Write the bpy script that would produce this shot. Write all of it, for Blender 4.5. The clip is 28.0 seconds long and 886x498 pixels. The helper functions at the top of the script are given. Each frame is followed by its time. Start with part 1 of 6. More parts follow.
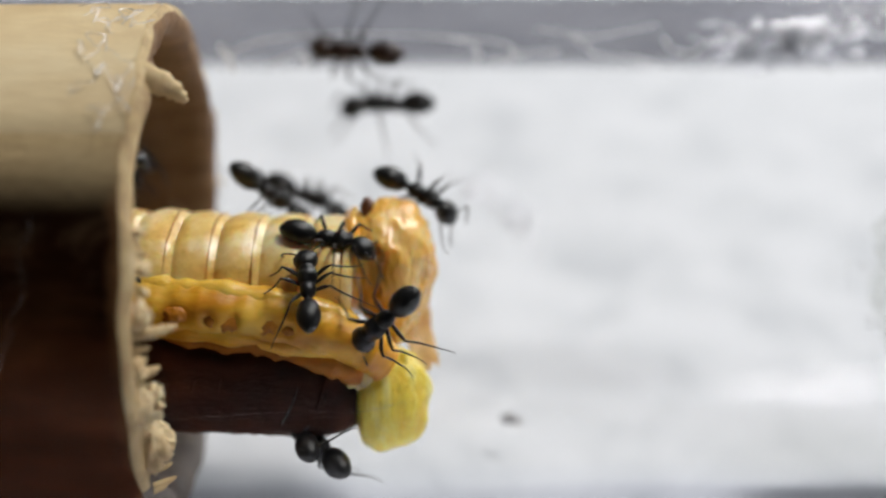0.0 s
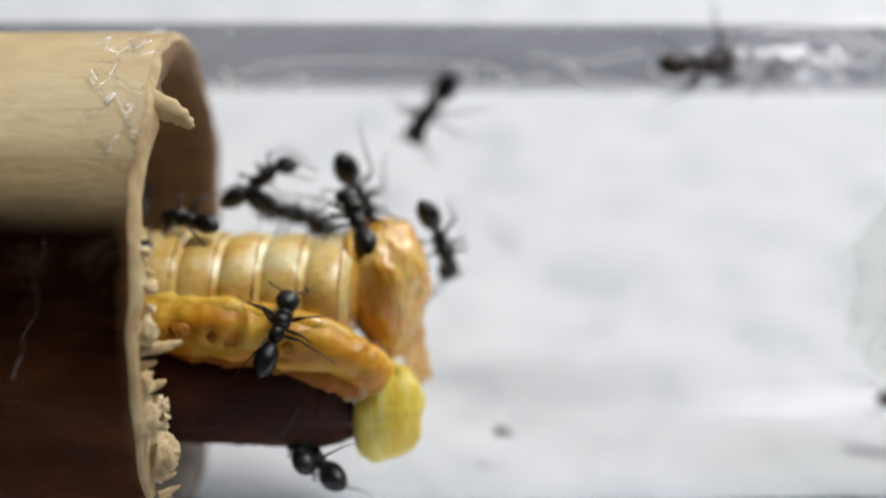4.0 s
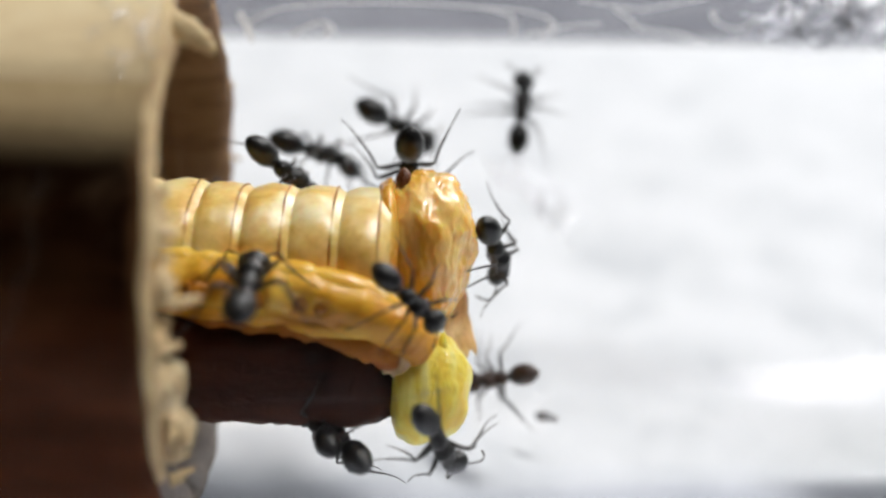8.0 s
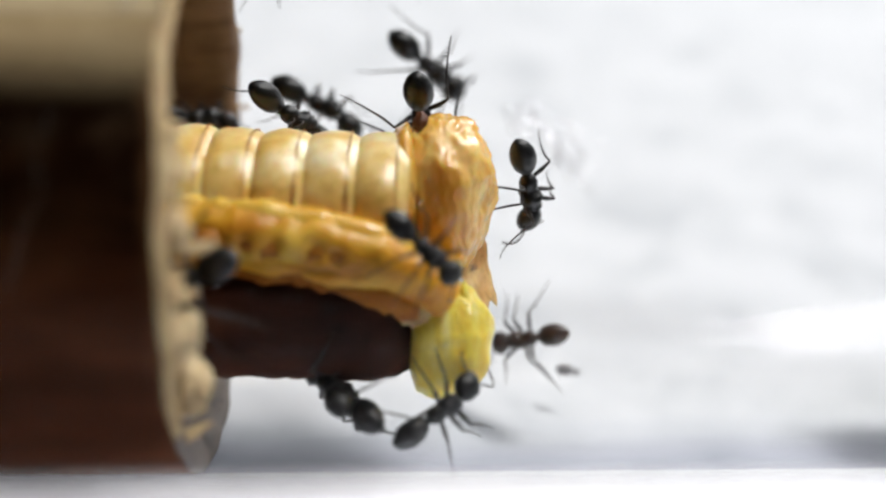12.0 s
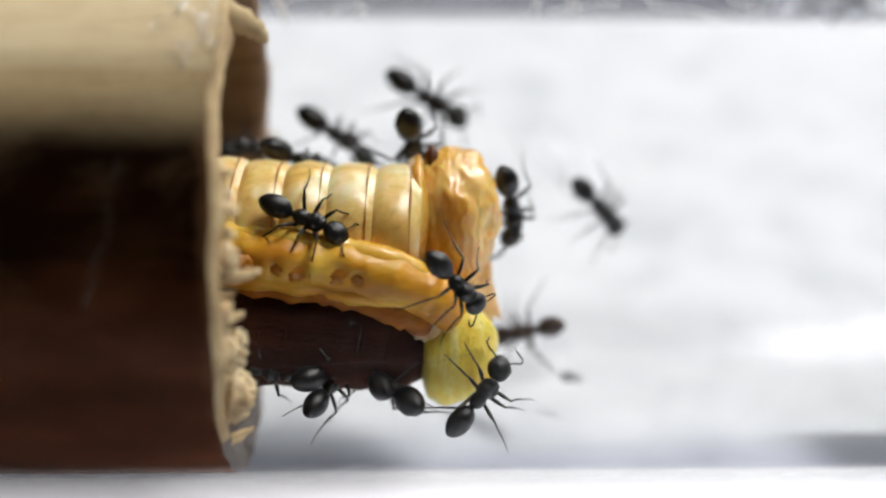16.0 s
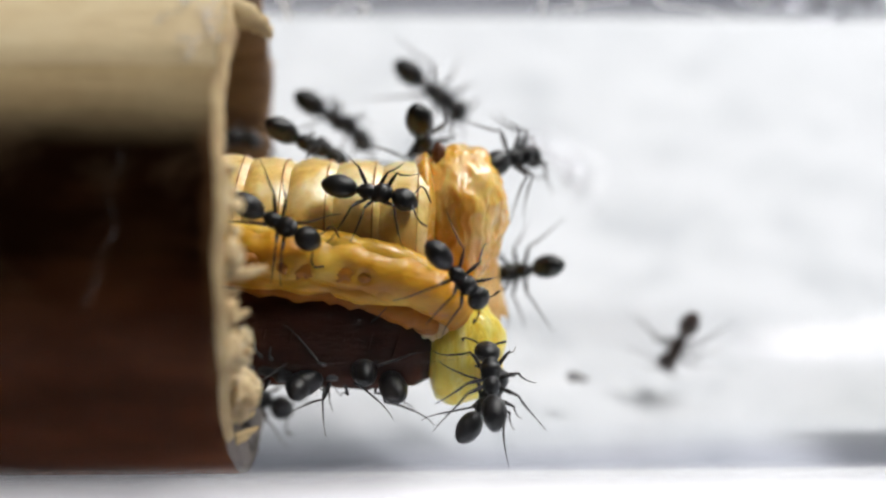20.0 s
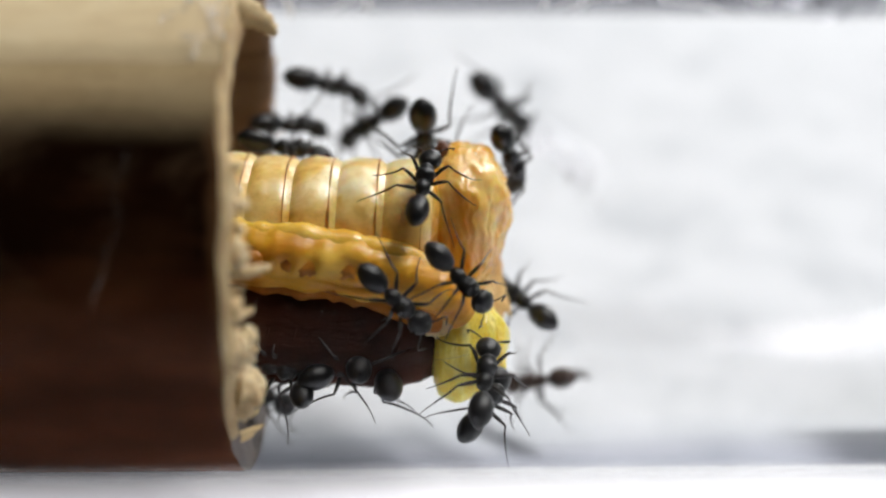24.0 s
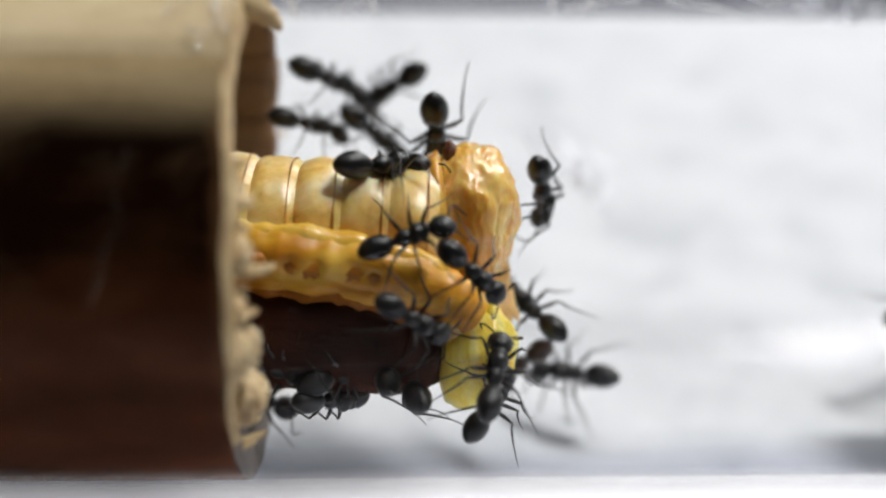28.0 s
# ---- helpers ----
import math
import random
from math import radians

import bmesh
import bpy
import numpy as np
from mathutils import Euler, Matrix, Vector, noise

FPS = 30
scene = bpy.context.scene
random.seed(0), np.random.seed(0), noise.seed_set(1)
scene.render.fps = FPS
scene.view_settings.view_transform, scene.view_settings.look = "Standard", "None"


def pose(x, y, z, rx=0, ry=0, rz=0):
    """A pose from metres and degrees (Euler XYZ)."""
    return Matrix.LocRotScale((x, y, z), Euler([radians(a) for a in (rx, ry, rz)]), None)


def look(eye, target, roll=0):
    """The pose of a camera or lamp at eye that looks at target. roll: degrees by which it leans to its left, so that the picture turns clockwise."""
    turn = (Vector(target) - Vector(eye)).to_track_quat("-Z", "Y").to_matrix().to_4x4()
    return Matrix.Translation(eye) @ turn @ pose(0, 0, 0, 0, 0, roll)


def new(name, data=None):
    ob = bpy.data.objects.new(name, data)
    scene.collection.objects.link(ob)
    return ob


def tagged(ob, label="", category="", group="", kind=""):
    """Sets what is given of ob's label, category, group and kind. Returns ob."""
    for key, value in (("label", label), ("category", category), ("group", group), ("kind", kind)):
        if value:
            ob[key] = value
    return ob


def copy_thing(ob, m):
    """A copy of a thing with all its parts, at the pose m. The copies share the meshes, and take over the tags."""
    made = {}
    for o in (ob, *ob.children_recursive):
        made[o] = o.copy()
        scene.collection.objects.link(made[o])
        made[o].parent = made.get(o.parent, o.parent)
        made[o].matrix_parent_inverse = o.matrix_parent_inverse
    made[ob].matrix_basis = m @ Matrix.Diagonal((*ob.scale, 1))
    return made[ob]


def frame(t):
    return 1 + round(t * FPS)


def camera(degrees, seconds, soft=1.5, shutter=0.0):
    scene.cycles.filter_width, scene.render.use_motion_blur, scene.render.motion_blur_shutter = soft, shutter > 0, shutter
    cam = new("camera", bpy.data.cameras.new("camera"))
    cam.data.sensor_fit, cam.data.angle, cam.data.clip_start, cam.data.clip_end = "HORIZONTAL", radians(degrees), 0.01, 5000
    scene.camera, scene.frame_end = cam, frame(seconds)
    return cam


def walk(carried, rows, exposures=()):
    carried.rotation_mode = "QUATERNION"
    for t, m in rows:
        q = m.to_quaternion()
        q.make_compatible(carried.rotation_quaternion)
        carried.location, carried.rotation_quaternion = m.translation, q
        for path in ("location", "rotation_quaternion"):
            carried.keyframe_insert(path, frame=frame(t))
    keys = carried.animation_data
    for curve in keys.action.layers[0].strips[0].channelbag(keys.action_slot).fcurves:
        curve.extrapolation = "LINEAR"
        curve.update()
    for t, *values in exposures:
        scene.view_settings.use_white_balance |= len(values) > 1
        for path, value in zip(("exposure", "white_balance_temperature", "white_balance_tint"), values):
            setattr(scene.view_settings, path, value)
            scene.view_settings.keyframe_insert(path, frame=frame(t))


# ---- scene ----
MM = 0.001
TILT = 30.0                      # the camera looks down on the tube by this angle
G = Matrix.Rotation(radians(-TILT), 4, "X")   # tube space (x along the tube, y away, z up the picture) to world


def spot(x, y, z, rx=0, ry=0, rz=0):
    """A pose in tube space, in millimetres."""
    return G @ pose(x * MM, y * MM, z * MM, rx, ry, rz)


def eye(x, y, z, yaw, pitch, roll):
    return spot(x, y, z) @ pose(0, 0, 0, 0, 0, yaw) @ pose(0, 0, 0, 90 + pitch) @ pose(0, 0, 0, 0, 0, roll)


# ---- camera ----
cam = camera(45.0, 28.0, soft=2.2, shutter=0.5)
cam.data.dof.use_dof = True
cam.data.dof.focus_distance = 35.0 * MM
cam.data.dof.aperture_fstop = 23.5
walk(cam, [
    (0, eye(2.665, -39.082, 1.403, -0.675, 0.290, -0.190)),
    (0.5, eye(2.156, -39.328, 1.477, -0.140, 0.181, -0.182)),
    (1, eye(2.681, -39.814, 1.416, -0.192, 0.126, -0.283)),
    (1.5, eye(2.560, -40.068, 1.169, -0.771, 0.315, -0.263)),
    (2, eye(2.606, -40.824, 1.258, -0.830, 1.015, -0.186)),
    (2.5, eye(2.791, -41.509, 1.435, -1.340, 1.228, -0.113)),
    (3, eye(2.527, -41.228, 1.365, -0.614, 1.344, 0.021)),
    (3.5, eye(2.946, -40.995, 1.425, -0.816, 0.923, 0.016)),
    (5.5, eye(1.917, -40.012, 2.351, -0.559, 1.004, 0.189)),
    (6, eye(1.890, -41.051, 1.563, -1.421, 0.468, 0.265)),
    (7, eye(0.230, -41.615, 1.144, -2.579, 1.477, 0.553)),
    (7.5, eye(-0.180, -38.556, 0.483, -0.742, 0.707, 0.528)),
    (8, eye(0.720, -36.010, -0.024, -1.661, 1.380, 0.569)),
    (8.5, eye(0.925, -33.557, -1.311, -1.296, 0.386, 0.421)),
    (9, eye(0.497, -32.362, -1.003, -0.630, 0.149, 0.372)),
    (9.5, eye(0.122, -33.019, -0.823, -1.395, 0.056, 0.234)),
    (10, eye(-0.427, -32.963, -0.563, -2.091, -0.082, 0.112)),
    (10.5, eye(-0.221, -33.393, -0.441, -1.657, 0.085, 0.022)),
    (11, eye(-0.079, -32.720, -0.752, -1.343, 0.160, -0.024)),
    (11.5, eye(-0.054, -33.556, -0.765, -1.633, -0.143, -0.026)),
    (13.5, eye(-0.290, -36.785, -0.367, -2.215, -0.524, 0.043)),
    (14, eye(-0.395, -37.209, -0.441, -1.992, -0.264, 0.068)),
    (14.5, eye(-0.413, -37.298, -0.312, -1.791, -0.223, 0.069)),
    (15, eye(-0.327, -37.667, -0.084, -1.761, -0.360, 0.009)),
    (15.5, eye(-0.496, -37.994, 0.050, -1.638, -0.522, -0.017)),
    (16, eye(-0.593, -38.203, 0.253, -1.729, -0.630, -0.022)),
    (16.5, eye(-0.446, -37.926, 0.135, -1.451, -0.516, -0.024)),
    (17, eye(-0.453, -38.139, -0.047, -1.588, -0.145, 0.015)),
    (17.5, eye(-0.478, -38.098, 0.169, -1.491, -0.445, 0.004)),
    (18, eye(-0.728, -38.192, 0.599, -1.741, -1.023, -0.014)),
    (18.5, eye(-0.787, -38.055, 0.426, -1.643, -0.768, -0.003)),
    (19, eye(-0.725, -37.838, 0.374, -1.700, -0.879, -0.013)),
    (19.5, eye(-0.830, -38.047, 0.117, -1.821, -0.506, -0.064)),
    (20, eye(-0.821, -37.854, 0.013, -1.787, -0.356, -0.115)),
    (20.5, eye(-0.756, -37.941, 0.177, -1.609, -0.427, -0.188)),
    (21, eye(-0.903, -37.935, 0.186, -1.814, -0.746, -0.265)),
    (21.5, eye(-0.844, -37.929, 0.121, -1.633, -0.564, -0.234)),
    (23.5, eye(-0.895, -37.886, 0.026, -1.726, -0.498, -0.107)),
    (24, eye(-0.994, -37.862, 0.137, -1.858, -0.679, -0.095)),
    (24.5, eye(-0.923, -37.867, -0.013, -1.886, -0.515, -0.104)),
    (25, eye(-0.879, -37.825, 0.072, -1.831, -0.472, -0.125)),
    (25.5, eye(-0.809, -37.757, 0.134, -1.884, -0.621, -0.165)),
    (26, eye(-1.027, -37.704, 0.225, -2.030, -0.890, -0.236)),
    (26.5, eye(-0.990, -37.655, -0.041, -1.806, -0.474, -0.180)),
    (27, eye(-0.978, -37.603, -0.172, -1.991, -0.187, -0.162)),
    (27.5, eye(-0.983, -37.281, -0.349, -1.825, -0.064, -0.081)),
    (28, eye(-1.282, -36.962, -0.416, -1.961, 0.342, -0.022)),
], exposures=[
    (0, -0.70), (6.4, -0.68), (7.4, -0.44), (9, -0.46), (14, -0.48), (25.2, -0.52), (25.6, -0.58), (26.8, -0.66), (28, -0.58),
])

# ---- world and lamps ----
world = bpy.data.worlds.new("room")
scene.world = world
world.use_nodes = True
wn = world.node_tree
wn.nodes["Background"].inputs[0].default_value = (0.80, 0.86, 1.0, 1)
wn.nodes["Background"].inputs[1].default_value = 0.04


def lamp(name, x, y, z, aim, sx, sy, watts, colour):
    d = bpy.data.lights.new(name, "AREA")
    d.shape, d.size, d.size_y, d.energy, d.color = "RECTANGLE", sx * MM, sy * MM, watts, colour
    ob = new(name, d)
    ob.matrix_world = G @ look(Vector((x, y, z)) * MM, Vector(aim) * MM)
    return ob


lamp("window_light", 268, 268, 440, (0, 0, 0), 380, 260, 2.7, (1.0, 0.98, 0.965))
lamp("ceiling_lamp_light", 240, -185, 450, (0, 0, 0), 90, 165, 3.1, (1.0, 0.972, 0.94))
# added narrow light, only to draw the thin streak on the glass; no known fixture
lamp("lamp_tube_light", 262, 260, 425, (0, 0, 0), 110, 14, 0.4, (1.0, 0.99, 0.97))
lamp("ceiling_strip_light", 0, -85, 500, (0, 0, 0), 420, 18, 0.6, (0.97, 0.99, 1.0))


# ---- materials ----
def node_mat(name):
    m = bpy.data.materials.new(name)
    m.use_nodes = True
    nt = m.node_tree
    return m, nt, nt.nodes["Principled BSDF"]


def add(nt, kind, **sets):
    n = nt.nodes.new(kind)
    for k, v in sets.items():
        n.inputs[k.replace("_", " ")].default_value = v
    return n


def coords(nt, scale=(1, 1, 1)):
    """Object coordinates in millimetres."""
    tc = nt.nodes.new("ShaderNodeTexCoord")
    mp = nt.nodes.new("ShaderNodeMapping")
    mp.inputs["Scale"].default_value = [1000 * s for s in scale]
    nt.links.new(tc.outputs["Object"], mp.inputs["Vector"])
    return mp.outputs["Vector"]


def ramp(nt, fac, stops):
    r = nt.nodes.new("ShaderNodeValToRGB")
    els = r.color_ramp.elements
    while len(els) < len(stops):
        els.new(0.5)
    for e, (p, c) in zip(els, stops):
        e.position, e.color = p, (*c, 1)
    nt.links.new(fac, r.inputs["Fac"])
    return r.outputs["Color"]


def noise_tex(nt, vec, scale, detail=4.0, rough=0.55, distort=0.0):
    n = add(nt, "ShaderNodeTexNoise", Scale=scale, Detail=detail, Roughness=rough, Distortion=distort)
    nt.links.new(vec, n.inputs["Vector"])
    return n.outputs["Fac"]


def mix(nt, kind, fac, a, b):
    n = nt.nodes.new("ShaderNodeMix")
    n.data_type, n.blend_type = "RGBA", kind
    for sock, v in ((n.inputs[0], fac), (n.inputs[6], a), (n.inputs[7], b)):
        if hasattr(v, "is_output"):
            nt.links.new(v, sock)
        else:
            sock.default_value = v if isinstance(v, float) else (*v, 1)
    return n.outputs[2]


def bump(nt, bsdf, height, dist_mm, strength=1.0):
    b = add(nt, "ShaderNodeBump", Strength=strength, Distance=dist_mm * MM)
    nt.links.new(height, b.inputs["Height"])
    nt.links.new(b.outputs["Normal"], bsdf.inputs["Normal"])


def grained(name, stops, scale=(1, 1, 1), size=1.0, fine=6.0, rough=0.5, depth=0.05, sss=0.0, radius=(1, 0.5, 0.25),
            specks=None, coat=0.0, spec=0.5, strength=1.0, mottle=0.8, coat_rough=0.12):
    """A surface with a broad and a fine variation of colour, and fine relief."""
    m, nt, b = node_mat(name)
    v = coords(nt, scale)
    broad = noise_tex(nt, v, size, 5.0)
    small = noise_tex(nt, v, fine, 6.0, 0.65)
    col = ramp(nt, broad, stops)
    shade = ramp(nt, small, [(0.3, (0.72, 0.70, 0.68)), (0.62, (1, 1, 1))])
    col = mix(nt, "MULTIPLY", mottle, col, shade)
    if specks:
        s = noise_tex(nt, v, specks[0], 3.0)
        mask = ramp(nt, s, [(specks[1], (0, 0, 0)), (specks[1] + 0.08, (1, 1, 1))])
        col = mix(nt, "MIX", mask, col, specks[2])
    nt.links.new(col, b.inputs["Base Color"])
    rr = add(nt, "ShaderNodeMapRange", To_Min=max(0.05, rough - 0.14), To_Max=min(1.0, rough + 0.14))
    nt.links.new(small, rr.inputs["Value"])
    nt.links.new(rr.outputs["Result"], b.inputs["Roughness"])
    b.inputs["Specular IOR Level"].default_value = spec
    if sss:
        b.inputs["Subsurface Weight"].default_value = sss
        b.inputs["Subsurface Radius"].default_value = radius
        b.inputs["Subsurface Scale"].default_value = 0.4 * MM
    if coat:
        b.inputs["Coat Weight"].default_value = coat
        b.inputs["Coat Roughness"].default_value = coat_rough
    if depth:
        bump(nt, b, small, depth, strength)
    return m


M = {}
M["cane"] = grained("cane_skin", [(0.30, (0.70, 0.51, 0.27)), (0.55, (0.86, 0.68, 0.40)), (0.75, (0.92, 0.77, 0.50))],
                    (0.40, 1, 1), 0.5, 4.0, 0.42, 0.04, specks=(0.35, 0.66, (0.30, 0.22, 0.14)), mottle=0.2)
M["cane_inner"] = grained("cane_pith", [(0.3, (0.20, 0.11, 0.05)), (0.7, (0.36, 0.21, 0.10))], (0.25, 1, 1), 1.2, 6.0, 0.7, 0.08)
M["lip"] = grained("cut_fibre", [(0.3, (0.42, 0.28, 0.14)), (0.55, (0.64, 0.48, 0.25)), (0.8, (0.80, 0.66, 0.41))],
                   (1, 1, 1), 0.8, 4.0, 0.75, 0.06, sss=0.15, radius=(0.5, 0.3, 0.15))
M["flake"] = grained("pale_flake", [(0.3, (0.60, 0.40, 0.19)), (0.5, (0.84, 0.67, 0.40)), (0.8, (0.95, 0.85, 0.62))],
                     (1, 1, 1), 0.9, 4.0, 0.7, 0.05, sss=0.2, radius=(0.6, 0.4, 0.2))
# dark grey puts the shade on the far lower rim into the colour
M["rim_shade"] = grained("weathered_edge", [(0.3, (0.10, 0.085, 0.075)), (0.7, (0.22, 0.18, 0.15))], (1, 1, 1), 0.9, 4.0, 0.7, 0.05)
M["abdomen"] = grained("pupa_abdomen", [(0.3, (0.76, 0.43, 0.08)), (0.48, (0.93, 0.65, 0.21)), (0.68, (0.99, 0.84, 0.50))],
                       (0.8, 1, 1), 0.75, 3.0, 0.32, 0.02, sss=0.5, radius=(1.0, 0.5, 0.14), coat=0.6, coat_rough=0.34, mottle=0.4)
M["head"] = grained("pupa_head", [(0.3, (0.75, 0.32, 0.024)), (0.50, (0.89, 0.49, 0.08)), (0.72, (0.97, 0.70, 0.25))],
                    (1.2, 1.2, 0.40), 0.6, 3.0, 0.26, 0.03, mottle=0.4, sss=0.5, radius=(1.4, 0.6, 0.15), coat=0.5)
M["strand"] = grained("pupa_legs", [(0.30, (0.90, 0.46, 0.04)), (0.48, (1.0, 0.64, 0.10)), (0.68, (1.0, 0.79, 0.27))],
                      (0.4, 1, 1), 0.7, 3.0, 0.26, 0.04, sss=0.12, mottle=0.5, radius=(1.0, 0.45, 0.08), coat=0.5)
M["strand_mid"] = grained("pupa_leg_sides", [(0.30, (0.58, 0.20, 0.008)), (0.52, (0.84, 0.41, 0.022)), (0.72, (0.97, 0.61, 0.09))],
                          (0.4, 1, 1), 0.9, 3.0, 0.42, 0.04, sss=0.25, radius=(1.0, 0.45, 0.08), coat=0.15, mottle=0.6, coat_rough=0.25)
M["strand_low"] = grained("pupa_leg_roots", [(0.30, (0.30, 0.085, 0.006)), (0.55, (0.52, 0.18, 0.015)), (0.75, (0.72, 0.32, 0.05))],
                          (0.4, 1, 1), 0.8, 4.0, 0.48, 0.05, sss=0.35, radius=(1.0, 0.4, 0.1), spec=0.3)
M["pit"] = grained("pit_brown", [(0.3, (0.46, 0.14, 0.007)), (0.7, (0.66, 0.27, 0.018))], (1, 1, 1), 1.5, 6.0, 0.4, 0.03)
M["eye_brown"] = grained("eye_brown", [(0.3, (0.08, 0.022, 0.006)), (0.7, (0.17, 0.055, 0.014))], (1, 1, 1), 1.5, 6.0, 0.3, 0.03)
M["seam"] = grained("segment_seam", [(0.3, (0.36, 0.16, 0.025)), (0.7, (0.56, 0.29, 0.06))], (1, 1, 1), 1.5, 6.0, 0.45, 0.03)
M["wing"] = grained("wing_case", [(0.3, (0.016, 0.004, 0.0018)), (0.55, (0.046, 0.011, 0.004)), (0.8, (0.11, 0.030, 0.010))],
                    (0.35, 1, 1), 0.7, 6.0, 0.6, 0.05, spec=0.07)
M["yolk"] = grained("soft_fat", [(0.3, (0.97, 0.64, 0.035)), (0.5, (1.0, 0.78, 0.09)), (0.75, (1.0, 0.89, 0.34))],
                    (2.4, 2.4, 0.35), 1.0, 4.0, 0.40, 0.14, sss=0.5, radius=(1.4, 1.1, 0.3), coat=0.3, mottle=0.4)
M["skin"] = grained("shed_skin", [(0.3, (0.68, 0.42, 0.14)), (0.7, (0.85, 0.66, 0.36))], (1, 1, 0.3), 1.2, 5.0, 0.3, 0.06,
                    sss=0.5, radius=(1, 0.6, 0.2))
M["ant"] = grained("ant_shell", [(0.3, (0.004, 0.004, 0.0045)), (0.7, (0.010, 0.0105, 0.011))], (1, 1, 1), 2.0, 16.0, 0.31, 0.014, spec=0.5)
M["ant_brown"] = grained("ant_shell_brown", [(0.3, (0.022, 0.010, 0.006)), (0.7, (0.045, 0.020, 0.012))], (1, 1, 1), 2.0, 14.0, 0.3, 0.014)
M["ant_leg"] = grained("ant_limb", [(0.3, (0.010, 0.008, 0.007)), (0.7, (0.024, 0.018, 0.015))], (1, 1, 1), 2.0, 10.0, 0.4, 0.01)
M["eye"] = grained("ant_eye", [(0.3, (0.004, 0.004, 0.005)), (0.7, (0.008, 0.008, 0.010))], (1, 1, 1), 4.0, 24.0, 0.2, 0.004)
M["dirt"] = grained("dirt", [(0.3, (0.20, 0.20, 0.21)), (0.7, (0.36, 0.35, 0.35))], (1, 1, 1), 2.0, 8.0, 0.8, 0.05)
M["desk"] = grained("desk_top", [(0.3, (0.022, 0.020, 0.020)), (0.7, (0.045, 0.040, 0.038))], (0.05, 0.3, 1), 0.3, 2.0, 0.55, 0.03)



def shaded_bark_mat():
    """Brown side of the cane with shade painted in; the pale skin darkens into it in an uneven border along the stem,
    redder below.
    """
    m, nt, b = node_mat("shaded_bark")
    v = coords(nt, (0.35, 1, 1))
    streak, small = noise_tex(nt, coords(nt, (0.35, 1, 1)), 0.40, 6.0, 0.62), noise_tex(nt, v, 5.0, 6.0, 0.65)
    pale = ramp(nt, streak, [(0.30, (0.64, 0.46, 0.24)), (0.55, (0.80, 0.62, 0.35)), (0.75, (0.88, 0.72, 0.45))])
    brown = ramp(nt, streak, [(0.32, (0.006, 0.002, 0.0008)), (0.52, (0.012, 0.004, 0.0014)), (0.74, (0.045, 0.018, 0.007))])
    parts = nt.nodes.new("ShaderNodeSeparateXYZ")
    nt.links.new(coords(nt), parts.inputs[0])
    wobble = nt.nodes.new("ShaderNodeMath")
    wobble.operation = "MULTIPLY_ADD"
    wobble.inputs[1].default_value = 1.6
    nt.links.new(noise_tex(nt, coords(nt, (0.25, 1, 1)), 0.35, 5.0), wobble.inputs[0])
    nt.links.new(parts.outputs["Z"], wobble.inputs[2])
    # this run from pale to near black paints in the falloff of light
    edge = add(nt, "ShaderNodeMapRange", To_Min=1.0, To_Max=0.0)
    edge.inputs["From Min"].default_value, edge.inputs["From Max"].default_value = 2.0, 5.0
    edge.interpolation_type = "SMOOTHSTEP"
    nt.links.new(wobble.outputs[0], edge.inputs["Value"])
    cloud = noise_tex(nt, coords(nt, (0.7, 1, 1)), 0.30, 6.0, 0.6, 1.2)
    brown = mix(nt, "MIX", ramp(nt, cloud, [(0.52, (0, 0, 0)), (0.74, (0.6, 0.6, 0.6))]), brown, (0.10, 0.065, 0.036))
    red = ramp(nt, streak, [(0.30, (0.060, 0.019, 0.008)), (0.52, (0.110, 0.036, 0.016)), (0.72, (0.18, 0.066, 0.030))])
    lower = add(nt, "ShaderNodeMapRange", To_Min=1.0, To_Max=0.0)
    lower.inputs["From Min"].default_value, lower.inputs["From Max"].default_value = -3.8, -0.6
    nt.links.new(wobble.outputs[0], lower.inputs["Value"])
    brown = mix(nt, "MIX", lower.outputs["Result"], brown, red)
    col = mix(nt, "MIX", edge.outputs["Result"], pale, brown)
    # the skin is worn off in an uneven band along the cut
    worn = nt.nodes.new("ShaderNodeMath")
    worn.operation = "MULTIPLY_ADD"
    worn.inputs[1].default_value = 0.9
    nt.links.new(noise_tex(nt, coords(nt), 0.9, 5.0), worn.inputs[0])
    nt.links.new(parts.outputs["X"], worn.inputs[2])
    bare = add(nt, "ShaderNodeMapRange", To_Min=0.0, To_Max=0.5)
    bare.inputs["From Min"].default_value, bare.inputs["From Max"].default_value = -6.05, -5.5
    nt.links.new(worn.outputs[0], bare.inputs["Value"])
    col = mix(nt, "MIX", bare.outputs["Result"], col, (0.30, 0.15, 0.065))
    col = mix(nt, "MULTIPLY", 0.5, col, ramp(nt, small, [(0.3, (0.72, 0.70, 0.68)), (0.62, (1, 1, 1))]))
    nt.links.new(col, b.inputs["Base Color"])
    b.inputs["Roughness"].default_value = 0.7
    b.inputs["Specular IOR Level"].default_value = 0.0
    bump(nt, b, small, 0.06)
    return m


